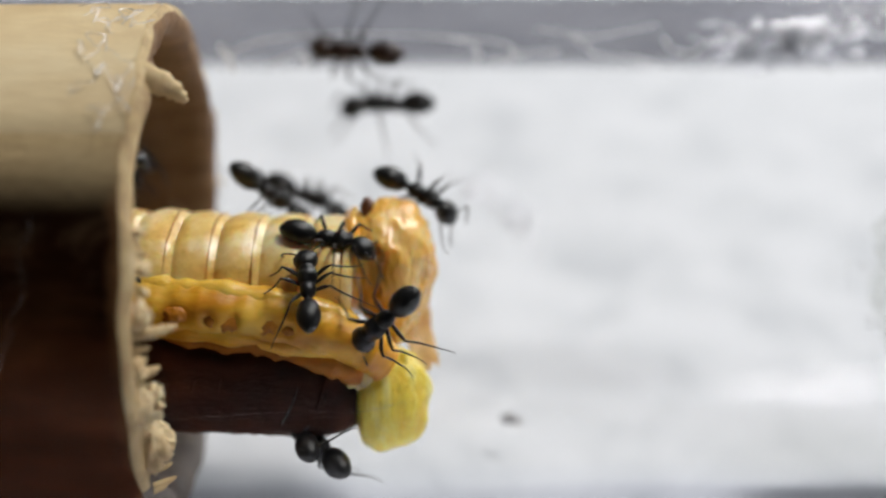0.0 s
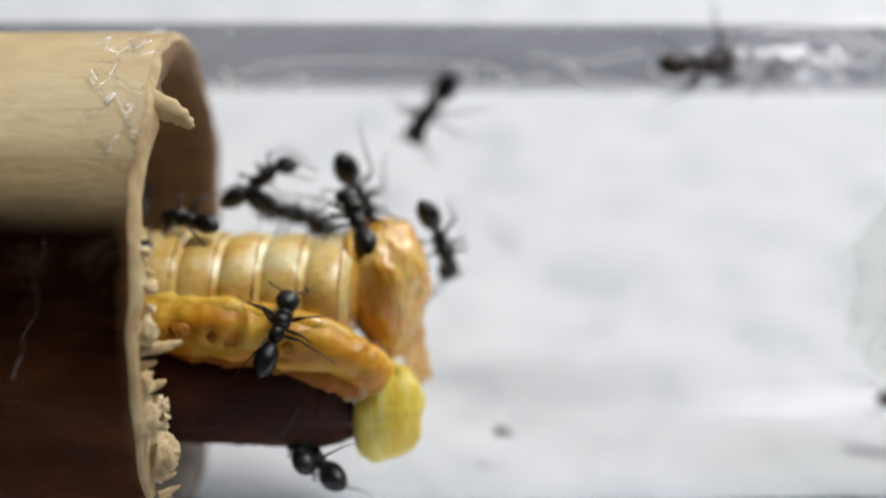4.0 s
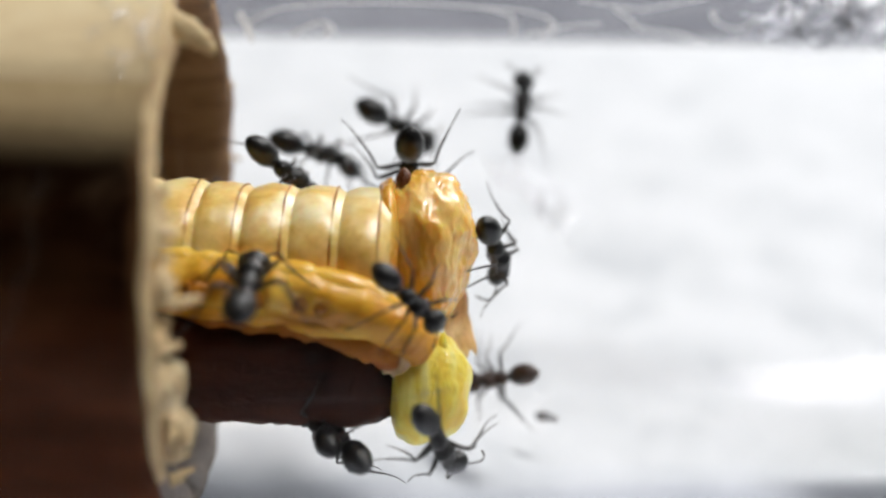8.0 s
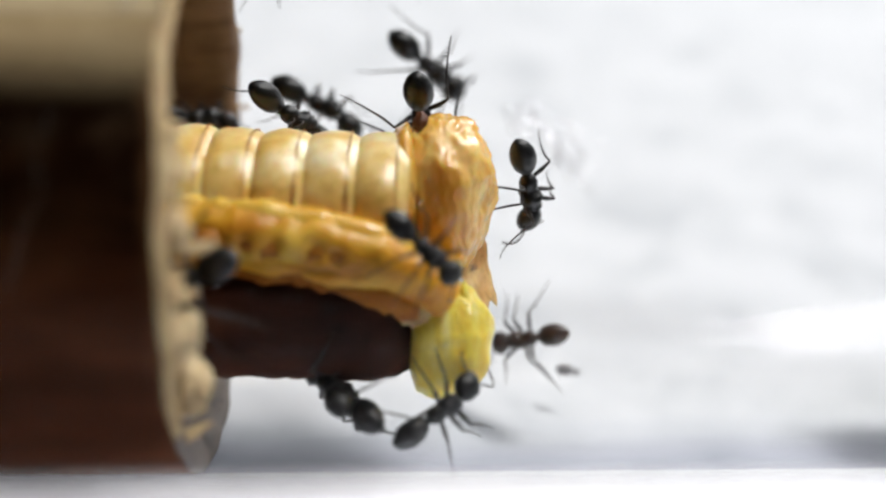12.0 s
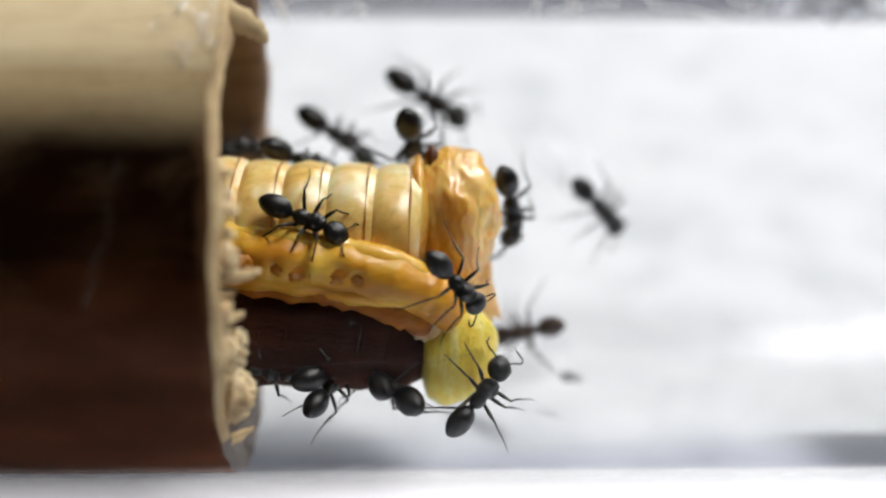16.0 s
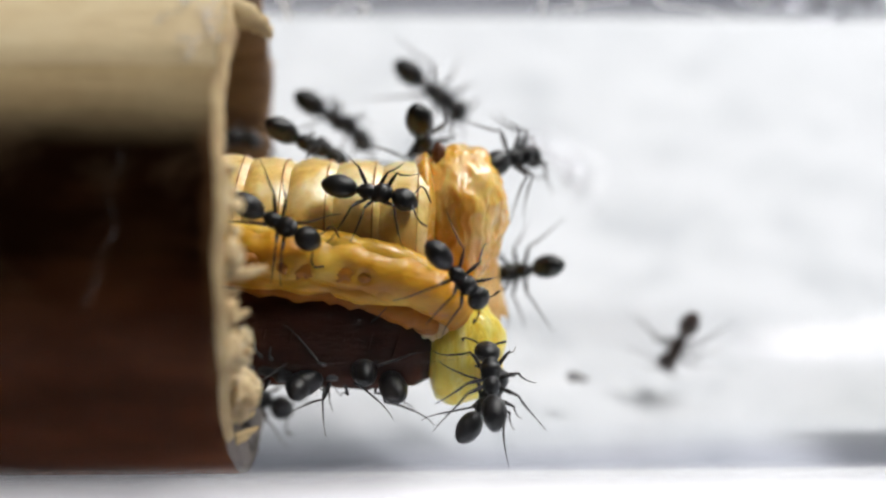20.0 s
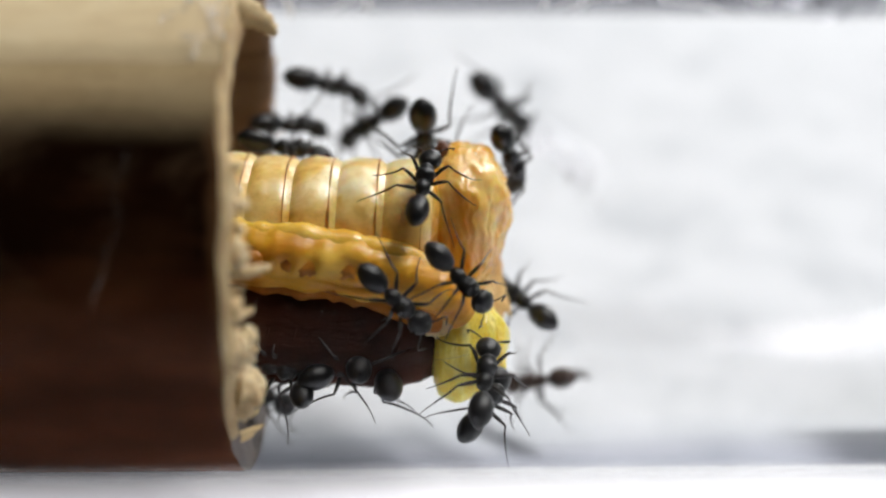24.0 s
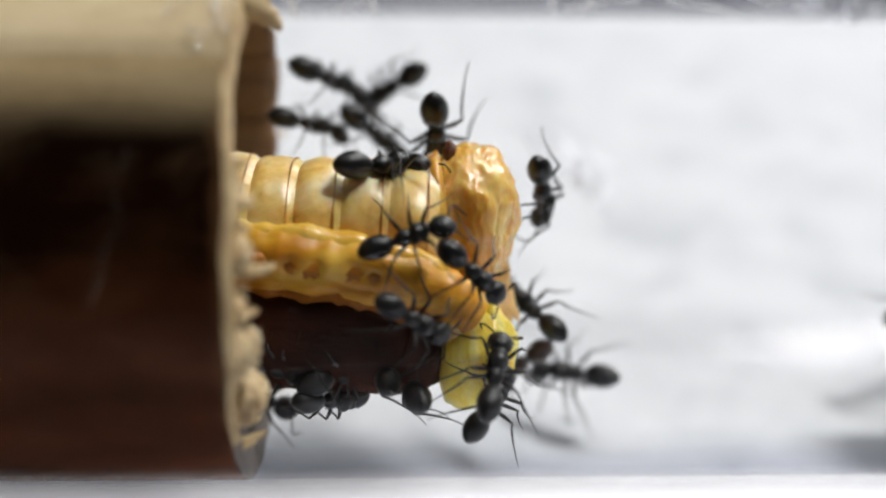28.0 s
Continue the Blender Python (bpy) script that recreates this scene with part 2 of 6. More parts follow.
def fibre_mat():
    """Thin cotton fibre: white, and most of the light scatters through it."""
    m, nt, b = node_mat("cotton_fibre")
    tone = ramp(nt, noise_tex(nt, coords(nt), 1.5, 4.0), [(0.3, (0.92, 0.92, 0.93)), (0.7, (0.97, 0.97, 0.97))])
    nt.links.new(tone, b.inputs["Base Color"])
    b.inputs["Roughness"].default_value = 0.45
    b.inputs["Sheen Weight"].default_value = 1.0
    b.inputs["Sheen Roughness"].default_value = 0.4
    thru = nt.nodes.new("ShaderNodeBsdfTranslucent")
    nt.links.new(tone, thru.inputs["Color"])
    both = add(nt, "ShaderNodeMixShader", Fac=0.75)
    nt.links.new(b.outputs[0], both.inputs[1])
    nt.links.new(thru.outputs[0], both.inputs[2])
    nt.links.new(both.outputs[0], nt.nodes["Material Output"].inputs["Surface"])
    return m


def silk_mat(lo=0.06, hi=0.4):
    """Clear silk thread: the ground shows through, and it glints."""
    m, nt, b = node_mat("silk")
    nt.nodes.remove(b)
    clear = add(nt, "ShaderNodeBsdfTransparent", Color=(1, 1, 1, 1))
    gloss = add(nt, "ShaderNodeBsdfGlossy", Roughness=0.32, Color=(0.96, 0.97, 1.0, 1))
    fac = add(nt, "ShaderNodeMapRange", To_Min=lo, To_Max=hi)
    nt.links.new(noise_tex(nt, coords(nt), 0.8, 3.0), fac.inputs["Value"])
    both = nt.nodes.new("ShaderNodeMixShader")
    nt.links.new(fac.outputs["Result"], both.inputs[0])
    nt.links.new(clear.outputs[0], both.inputs[1])
    nt.links.new(gloss.outputs[0], both.inputs[2])
    nt.links.new(both.outputs[0], nt.nodes["Material Output"].inputs["Surface"])
    return m


def paper_mat():
    m, nt, b = node_mat("tissue_paper")
    v = coords(nt)
    blot = ramp(nt, noise_tex(nt, v, 0.20, 4.0, 0.6, 0.4), [(0.30, (0.64, 0.66, 0.69)), (0.43, (0.77, 0.785, 0.81)), (0.60, (0.85, 0.86, 0.885))])
    fine = noise_tex(nt, v, 1.6, 6.0, 0.7)
    nt.links.new(mix(nt, "MULTIPLY", 0.5, blot, ramp(nt, fine, [(0.3, (0.93, 0.93, 0.94)), (0.6, (1, 1, 1))])), b.inputs["Base Color"])
    b.inputs["Roughness"].default_value = 0.92
    bump(nt, b, fine, 0.10, 0.4)
    return m


def glass_mat():
    """Clear thin-walled glass: light passes straight, and a gloss that rises towards grazing angles lies on it."""
    m, nt, b = node_mat("clear_glass")
    nt.nodes.remove(b)
    clear = add(nt, "ShaderNodeBsdfTransparent", Color=(0.985, 0.99, 0.995, 1))
    gloss = nt.nodes.new("ShaderNodeBsdfGlossy")
    v = coords(nt, (0.15, 1, 1))
    smear = add(nt, "ShaderNodeMapRange", To_Min=0.05, To_Max=0.08)
    smear.inputs["From Min"].default_value, smear.inputs["From Max"].default_value = 0.42, 0.72
    nt.links.new(noise_tex(nt, v, 0.35, 6.0, 0.7), smear.inputs["Value"])
    nt.links.new(smear.outputs["Result"], gloss.inputs["Roughness"])
    facing = nt.nodes.new("ShaderNodeLayerWeight")
    facing.inputs["Blend"].default_value = 0.5
    power = nt.nodes.new("ShaderNodeMath")
    power.operation = "POWER"
    power.inputs[1].default_value = 8.0
    nt.links.new(facing.outputs["Facing"], power.inputs[0])
    amount = nt.nodes.new("ShaderNodeMath")
    amount.operation = "MULTIPLY_ADD"
    amount.inputs[1].default_value, amount.inputs[2].default_value = 0.26, 0.0034
    nt.links.new(power.outputs[0], amount.inputs[0])
    both = nt.nodes.new("ShaderNodeMixShader")
    nt.links.new(amount.outputs[0], both.inputs[0])
    nt.links.new(clear.outputs[0], both.inputs[1])
    nt.links.new(gloss.outputs[0], both.inputs[2])
    nt.links.new(both.outputs[0], nt.nodes["Material Output"].inputs["Surface"])
    return m


def dark_band_mat():
    """Grey tint for the dark band that refraction draws in the glass: it lets part of the light through, and has a dull
    face.
    """
    m, nt, b = node_mat("grey_band")
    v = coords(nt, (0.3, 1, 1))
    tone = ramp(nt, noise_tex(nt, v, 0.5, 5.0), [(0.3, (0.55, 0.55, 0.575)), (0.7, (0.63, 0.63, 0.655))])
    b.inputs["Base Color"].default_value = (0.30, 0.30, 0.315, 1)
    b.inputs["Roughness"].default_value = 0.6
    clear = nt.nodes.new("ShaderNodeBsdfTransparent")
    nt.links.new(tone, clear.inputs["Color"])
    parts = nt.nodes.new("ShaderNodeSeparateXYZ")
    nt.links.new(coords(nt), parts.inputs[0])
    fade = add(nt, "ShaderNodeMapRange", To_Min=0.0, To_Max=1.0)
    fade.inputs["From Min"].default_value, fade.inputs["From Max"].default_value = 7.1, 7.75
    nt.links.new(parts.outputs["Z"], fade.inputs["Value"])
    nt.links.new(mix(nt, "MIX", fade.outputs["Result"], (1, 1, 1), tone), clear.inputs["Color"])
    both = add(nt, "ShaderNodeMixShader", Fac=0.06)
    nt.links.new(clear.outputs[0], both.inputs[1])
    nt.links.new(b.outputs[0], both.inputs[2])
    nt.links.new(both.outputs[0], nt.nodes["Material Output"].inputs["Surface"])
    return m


def damp_mat():
    """Wet cotton wool: much of the light goes through it."""
    m, nt, b = node_mat("damp_cotton")
    tone = ramp(nt, noise_tex(nt, coords(nt), 0.8, 6.0, 0.65), [(0.3, (0.70, 0.71, 0.69)), (0.7, (0.95, 0.95, 0.94))])
    nt.links.new(tone, b.inputs["Base Color"])
    b.inputs["Roughness"].default_value = 0.6
    clear = add(nt, "ShaderNodeBsdfTransparent", Color=(0.98, 0.985, 0.975, 1))
    both = add(nt, "ShaderNodeMixShader", Fac=0.08)
    nt.links.new(clear.outputs[0], both.inputs[1])
    nt.links.new(b.outputs[0], both.inputs[2])
    nt.links.new(both.outputs[0], nt.nodes["Material Output"].inputs["Surface"])
    return m


M["wet_cotton"] = damp_mat()
M["bark"] = shaded_bark_mat()
M["cotton"] = fibre_mat()
M["silk"] = silk_mat()
M["hair"] = silk_mat(0.008, 0.04)
M["web"] = silk_mat(0.2, 0.9)
def bottom_shade_mat():
    """A grey tint for the glass's dark lower edge; it strengthens towards the lowest line of the tube."""
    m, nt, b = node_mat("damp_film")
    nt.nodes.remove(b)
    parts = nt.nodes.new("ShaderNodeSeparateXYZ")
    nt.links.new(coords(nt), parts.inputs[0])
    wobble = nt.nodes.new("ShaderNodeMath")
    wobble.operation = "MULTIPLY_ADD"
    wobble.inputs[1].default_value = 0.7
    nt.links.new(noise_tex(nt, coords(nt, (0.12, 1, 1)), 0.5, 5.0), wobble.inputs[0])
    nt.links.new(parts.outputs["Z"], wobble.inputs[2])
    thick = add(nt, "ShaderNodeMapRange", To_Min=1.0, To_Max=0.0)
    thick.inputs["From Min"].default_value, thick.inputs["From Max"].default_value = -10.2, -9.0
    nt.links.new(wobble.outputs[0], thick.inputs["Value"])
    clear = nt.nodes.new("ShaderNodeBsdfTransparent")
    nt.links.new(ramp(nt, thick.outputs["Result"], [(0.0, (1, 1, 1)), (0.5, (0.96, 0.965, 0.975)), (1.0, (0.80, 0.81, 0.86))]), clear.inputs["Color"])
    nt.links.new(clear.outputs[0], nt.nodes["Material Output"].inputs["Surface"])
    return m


def light_band_mat():
    """Milky coat that paints in light bent by the glass; thicker towards the lowest line of the tube."""
    m, nt, b = node_mat("dew")
    b.inputs["Base Color"].default_value = (0.90, 0.91, 0.95, 1)
    b.inputs["Roughness"].default_value = 0.5
    thru = add(nt, "ShaderNodeBsdfTranslucent", Color=(0.93, 0.93, 0.97, 1))
    milk = add(nt, "ShaderNodeMixShader", Fac=0.7)
    nt.links.new(b.outputs[0], milk.inputs[1])
    nt.links.new(thru.outputs[0], milk.inputs[2])
    clear = nt.nodes.new("ShaderNodeBsdfTransparent")
    parts = nt.nodes.new("ShaderNodeSeparateXYZ")
    nt.links.new(coords(nt), parts.inputs[0])
    wobble = nt.nodes.new("ShaderNodeMath")
    wobble.operation = "MULTIPLY_ADD"
    wobble.inputs[1].default_value = 0.5
    nt.links.new(noise_tex(nt, coords(nt, (0.15, 1, 1)), 0.6, 6.0, 0.65), wobble.inputs[0])
    nt.links.new(parts.outputs["Z"], wobble.inputs[2])
    thick = add(nt, "ShaderNodeMapRange", To_Min=0.85, To_Max=0.0)
    thick.inputs["From Min"].default_value, thick.inputs["From Max"].default_value = -9.7, -8.3
    nt.links.new(wobble.outputs[0], thick.inputs["Value"])
    both = nt.nodes.new("ShaderNodeMixShader")
    nt.links.new(thick.outputs["Result"], both.inputs[0])
    nt.links.new(clear.outputs[0], both.inputs[1])
    nt.links.new(milk.outputs[0], both.inputs[2])
    nt.links.new(both.outputs[0], nt.nodes["Material Output"].inputs["Surface"])
    return m


M["dew"] = light_band_mat()
M["damp_film"] = bottom_shade_mat()
M["film"] = dark_band_mat()
M["paper"] = paper_mat()
M["glass"] = glass_mat()


# ---- mesh helpers, in millimetres ----
def mesh_of(name, verts, faces, material, smooth=True):
    me = bpy.data.meshes.new(name)
    me.from_pydata([[c * MM for c in v] for v in verts], [], faces)
    bm = bmesh.new()
    bm.from_mesh(me)
    bmesh.ops.recalc_face_normals(bm, faces=bm.faces)
    bm.to_mesh(me)
    bm.free()
    me.materials.append(material)
    if smooth:
        me.polygons.foreach_set("use_smooth", [True] * len(me.polygons))
    me.update()
    return me


def part(name, shape, material, parent=None, label="", at=None):
    """ONE mesh object, from (verts, faces) in millimetres, under a thing or a part."""
    ob = new(name, mesh_of(name, *shape, material))
    if parent is not None:
        ob.parent = parent
    if at is not None:
        ob.matrix_basis = at
    return tagged(ob, label)


def thing(name, m, label, category, group="", kind=""):
    ob = new(name)
    ob.empty_display_size = MM
    ob.matrix_basis = m
    return tagged(ob, label, category, group, kind)


def merged(*shapes):
    verts, faces = [], []
    for v, f in shapes:
        k = len(verts)
        verts += list(v)
        faces += [tuple(i + k for i in q) for q in f]
    return verts, faces


def grid_faces(rows, cols, closed):
    f = []
    for i in range(rows - 1):
        for j in range(cols if closed else cols - 1):
            k = (j + 1) % cols
            f.append((i * cols + j, i * cols + k, (i + 1) * cols + k, (i + 1) * cols + j))
    return f


def tube(points, radii, n=8, caps=True):
    """A round limb along points, its radius given at each."""
    pts = [Vector(p) for p in points]
    verts, side = [], None
    for i, p in enumerate(pts):
        d = (pts[min(i + 1, len(pts) - 1)] - pts[max(i - 1, 0)]).normalized()
        ref = side if side is not None else (Vector((0, 0, 1)) if abs(d.z) < 0.9 else Vector((0, 1, 0)))
        side = (ref - d * ref.dot(d)).normalized()
        up = d.cross(side)
        for j in range(n):
            a = 2 * math.pi * j / n
            verts.append(p + (side * math.cos(a) + up * math.sin(a)) * radii[i])
    faces = grid_faces(len(pts), n, True)
    if caps:
        faces += [tuple(range(n))[::-1], tuple(range((len(pts) - 1) * n, len(pts) * n))]
    return verts, faces


def smooth_line(points, steps=6):
    """Points on a smooth curve through the given ones."""
    p = [Vector(q) for q in points]
    p = [2 * p[0] - p[1]] + p + [2 * p[-1] - p[-2]]
    out = []
    for i in range(1, len(p) - 2):
        for s in range(steps):
            t = s / steps
            out.append(0.5 * ((2 * p[i]) + (p[i + 1] - p[i - 1]) * t + (2 * p[i - 1] - 5 * p[i] + 4 * p[i + 1] - p[i + 2]) * t * t
                              + (3 * p[i] - p[i - 1] - 3 * p[i + 1] + p[i + 2]) * t ** 3))
    out.append(p[-2])
    return out


def blob(centre, r, seg=28, rings=18, rough=0.0, size=1.0, seed=0.0, shape=None, pole="x"):
    """An ellipsoid with uneven skin; shape(u, v, p) may bend it further. u runs along the pole from -1 to 1."""
    c = Vector(centre)
    verts = []
    for i in range(rings + 1):
        th = math.pi * i / rings
        u = -math.cos(th)
        for j in range(seg):
            a = 2 * math.pi * j / seg
            s = math.sin(th)
            d = Vector((u, s * math.cos(a), s * math.sin(a)))
            if pole == "z":
                d = Vector((d.y, d.z, d.x))
            k = 1.0 + (rough * noise.noise(d * (2.0 / size) + Vector((seed, seed * 1.7, 0))) if rough else 0.0)
            if rough:
                k += 0.4 * rough * noise.noise(d * (5.5 / size) + Vector((0, seed, seed)))
            p = Vector((d.x * r[0], d.y * r[1], d.z * r[2])) * k
            if shape:
                p = shape(u, a, p)
            verts.append(c + p)
    return verts, grid_faces(rings + 1, seg, True)


def lumpy(shape, amp, size, seed=0.0):
    """The same shape with its skin pushed in and out unevenly."""
    verts, faces = shape
    out = []
    for p in verts:
        p = Vector(p)
        q = p / size + Vector((seed, seed * 0.7, -seed))
        out.append(p + amp * Vector((noise.noise(q), noise.noise(q + Vector((31, 0, 0))), noise.noise(q + Vector((0, 47, 0)))))
                   + 0.4 * amp * Vector((noise.noise(q * 2.7), noise.noise(q * 2.7 + Vector((11, 0, 0))), noise.noise(q * 2.7 + Vector((0, 17, 0))))))
    return out, faces

# ---- ground ----
DOWN = Vector((0, math.sin(radians(TILT)), -math.cos(radians(TILT))))      # gravity, in tube space
CANE_C = Vector((0, 0.0, 1.2))
TUBE_C = CANE_C - DOWN * 1.5
R_IN, R_OUT, R_CANE = 10.6, 11.7, 9.1


def ground():
    floor_h = TUBE_C + DOWN * (R_OUT + 0.25)
    base = G @ Vector((0, floor_h.y * MM, floor_h.z * MM))
    # tissue paper, embossed and slightly wavy
    nx, ny = 110, 110
    verts = []
    for i in range(ny):
        for j in range(nx):
            x = -130 + 260 * j / (nx - 1)
            y = PAPER_NEAR + (PAPER_FAR - PAPER_NEAR) * i / (ny - 1)
            z = 0.10 * noise.noise(Vector((x * 0.09, y * 0.09, 0))) + 0.05 * noise.noise(Vector((x * 0.5, y * 0.5, 3)))
            verts.append((x, y, z - 0.12))
    low = [(x, y, -0.35) for x, y, z in verts]
    n = len(verts)
    faces = grid_faces(ny, nx, False)
    edge = list(range(nx)) + [nx * i + nx - 1 for i in range(1, ny)] + [nx * (ny - 1) + j for j in range(nx - 2, -1, -1)] + [nx * i for i in range(ny - 2, 0, -1)]
    rim = [(edge[k], edge[k - 1], edge[k - 1] + n, edge[k] + n) for k in range(len(edge))]
    sheet = part("paper_sheet", (verts + low, faces + rim + [tuple(i + n for i in f[::-1]) for f in faces]), M["paper"])
    sheet.matrix_basis = Matrix.Translation(base)
    tagged(sheet, "white embossed tissue paper lying on the desk", "paper", kind="structure")
    desk = part("ground", ([(-900, -700, -0.4), (900, -700, -0.4), (900, 1200, -0.4), (-900, 1200, -0.4),
                            (-900, -700, -20), (900, -700, -20), (900, 1200, -20), (-900, 1200, -20)],
                           [(0, 1, 2, 3), (7, 6, 5, 4), (0, 4, 5, 1), (1, 5, 6, 2), (2, 6, 7, 3), (3, 7, 4, 0)]), M["desk"])
    desk.data.polygons.foreach_set("use_smooth", [False] * 6)
    desk.matrix_basis = Matrix.Translation(base)
    tagged(desk, "dark desk top under the paper", "desk", kind="structure")


PAPER_NEAR, PAPER_FAR = -46.0, 110.0
ground()


# ---- glass tube ----
def ring_shell(x0, x1, ro, ri, n=128, rows=10):
    verts, prof = [], []
    for i in range(rows + 1):
        prof.append((x0 + (x1 - x0) * i / rows, ro))
    prof += [(x1 + 0.25, ro - 0.25), (x1 + 0.25, ri + 0.25)]
    for i in range(rows + 1):
        prof.append((x1 + (x0 - x1) * i / rows, ri))
    prof += [(x0 - 0.25, ri + 0.25), (x0 - 0.25, ro - 0.25)]
    for x, r in prof:
        for j in range(n):
            a = 2 * math.pi * j / n
            verts.append((x, r * math.cos(a), r * math.sin(a)))
    rows_n = len(prof)
    f = grid_faces(rows_n, n, True)
    last = rows_n - 1
    f += [(last * n + j, last * n + (j + 1) % n, (j + 1) % n, j) for j in range(n)]
    return verts, f


test_tube = thing("glass_tube", spot(0, TUBE_C.y, TUBE_C.z), "clear glass test tube lying on white tissue paper", "test tube")
wall = part("tube_wall", ring_shell(-62, 58, R_OUT, R_IN), M["glass"], test_tube, "clear glass wall")
wall.visible_shadow = False


def strip_shape(x0, x1, a0, a1, r, thick, n=24):
    verts = []
    for rr in (r, r + thick):
        for i in range(n + 1):
            a = radians(a0 + (a1 - a0) * i / n)
            for k in range(30):
                x = x0 + (x1 - x0) * k / 29
                verts.append((x, rr * math.cos(a), rr * math.sin(a)))
    m = 30 * (n + 1)
    f = grid_faces(n + 1, 30, False)
    f2 = [tuple(i + m for i in q[::-1]) for q in f]
    rim = [(k, k + 1, m + k + 1, m + k) for k in range(29)] + [(m - 30 + k + 1, m - 30 + k, 2 * m - 30 + k, 2 * m - 30 + k + 1) for k in range(29)]
    return verts, f + f2 + rim


# added strip; the refracted dark band of the glass is painted as a tint
film = part("film_strip", strip_shape(-60, 56, 37.6, 55.5, R_OUT + 0.03, 0.12), M["film"], test_tube, "grey see-through strip painting in the glass's dark band")
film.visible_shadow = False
# added strip: the dark lower edge of the glass is painted on it
damp = part("damp_film", strip_shape(-60, 56, -88, -54, R_IN - 0.10, 0.03), M["damp_film"], test_tube, "grey strip painting in the dark bottom edge of the glass")
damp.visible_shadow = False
# added milky strip in place of the light that the glass wall guides
dew = part("dew_strip", strip_shape(-60, 56, -140, -84, R_OUT + 0.02, 0.03), M["dew"], test_tube, "milky strip painting in light bent by the tube's bottom")
dew.visible_shadow = False


# ---- hollow cane ----
def cane_rim(a):
    """How far the cut edge reaches along the tube at the angle a (0 away from the camera, 90 degrees up)."""
    y = math.cos(a)
    x = -6.32 - 0.42 * y
    d = Vector((math.cos(a), math.sin(a), 0))
    x += 0.20 * noise.noise(d * 2.2 + Vector((3, 1, 0))) + 0.10 * noise.noise(d * 9 + Vector((0, 5, 2)))
    return x


def cane():
    ob = thing("cane_piece", spot(0, CANE_C.y, CANE_C.z), "hollow tan cane stem with a ragged cut end", "cane")
    n, xs = 160, [-58, -48, -40, -33, -27, -22, -18, -15, -12.5, -10.5, -9, -8, -7.3]
    outer, inner = [], []

    def r_out(x, a):
        # a flat strip with an edge runs along the skin, above the middle of the side towards the viewer
        r = R_CANE + 0.07 * noise.noise(Vector((x * 0.05, math.cos(a) * 2, math.sin(a) * 2)))
        e = math.degrees(a) % 360
        r -= 0.20 / (1 + math.exp(-(e - 154.8) / 0.5)) * (1 - 1 / (1 + math.exp(-(e - 186) / 6)))
        return r + 0.02 * noise.noise(Vector((x * 0.6, math.cos(a) * 8, math.sin(a) * 8)))

    for x in xs:
        for j in range(n):
            a = 2 * math.pi * j / n
            outer.append((x, r_out(x, a) * math.cos(a), r_out(x, a) * math.sin(a)))
    k = len(xs)
    for j in range(n):
        a = 2 * math.pi * j / n
        x = cane_rim(a) - 0.22
        outer.append((x, r_out(x, a) * math.cos(a), r_out(x, a) * math.sin(a)))
    faces = grid_faces(k + 1, n, True)
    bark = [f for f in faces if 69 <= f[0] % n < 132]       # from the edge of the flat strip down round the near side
    skin = [f for f in faces if not 69 <= f[0] % n < 132]
    part("outer_skin", (outer, skin), M["cane"], ob, "smooth tan skin with faint brown stains")
    part("bark_strip", (outer, bark), M["bark"], ob, "dark reddish brown bark with its shade painted in")
    lip = []
    for dx, dr, amp in ((-0.23, 0.0, 0), (-0.10, -0.03, 0.1), (0.0, -0.22, 0.3), (0.03, -0.50, 0.6), (-0.02, -0.80, 0.8), (-0.15, -1.02, 0.6), (-0.55, -1.12, 0.2), (-1.1, -1.12, 0)):
        for j in range(n):
            a = 2 * math.pi * j / n
            d = Vector((math.cos(a), math.sin(a), dr))
            x = cane_rim(a) + dx + amp * 0.38 * noise.noise(d * 7 + Vector((9, 2, 0))) + amp * 0.12 * noise.noise(d * 22)
            r = r_out(x, a) + dr - amp * 0.25 * max(0, noise.noise(d * 5 + Vector((1, 7, 3))))
            lip.append((x, r * math.cos(a), r * math.sin(a)))
    lip_faces = grid_faces(8, n, True)
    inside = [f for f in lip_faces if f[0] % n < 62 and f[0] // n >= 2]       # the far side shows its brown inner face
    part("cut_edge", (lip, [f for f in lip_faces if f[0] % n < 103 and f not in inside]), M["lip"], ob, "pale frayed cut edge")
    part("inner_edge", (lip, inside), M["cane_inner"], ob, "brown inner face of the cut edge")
    # same cut fibre, painted dark where the rim lies in shade
    part("weathered_edge", (lip, [f for f in lip_faces if f[0] % n >= 103]), M["rim_shade"], ob, "lower cut edge, its shade painted dark grey")
    for i, x in enumerate([None, None] + xs[::-1]):
        for j in range(n):
            a = 2 * math.pi * j / n
            xx = cane_rim(a) - (1.05, 1.8)[i] if i < 2 else min(x, -8.6)
            r = R_CANE - 1.12 - 0.05 * noise.noise(Vector((xx * 0.3, math.cos(a) * 5, math.sin(a) * 5)))
            inner.append((xx, r * math.cos(a), r * math.sin(a)))
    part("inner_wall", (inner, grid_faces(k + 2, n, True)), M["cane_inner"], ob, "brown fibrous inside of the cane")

    def burr(a_deg, r, x, out, length, width):
        a = radians(a_deg)
        p = Vector((x, r * math.cos(a), r * math.sin(a)))
        inward = Vector((0, -math.cos(a), -math.sin(a)))
        tip = p + Vector((out, 0, 0)) + inward * length
        q = [p - Vector((0.55, 0, 0)) - inward * 0.25, p + Vector((out * 0.45, 0, 0)) + inward * length * 0.30,
             p + Vector((out * 0.85, 0, 0)) + inward * length * 0.72, tip]
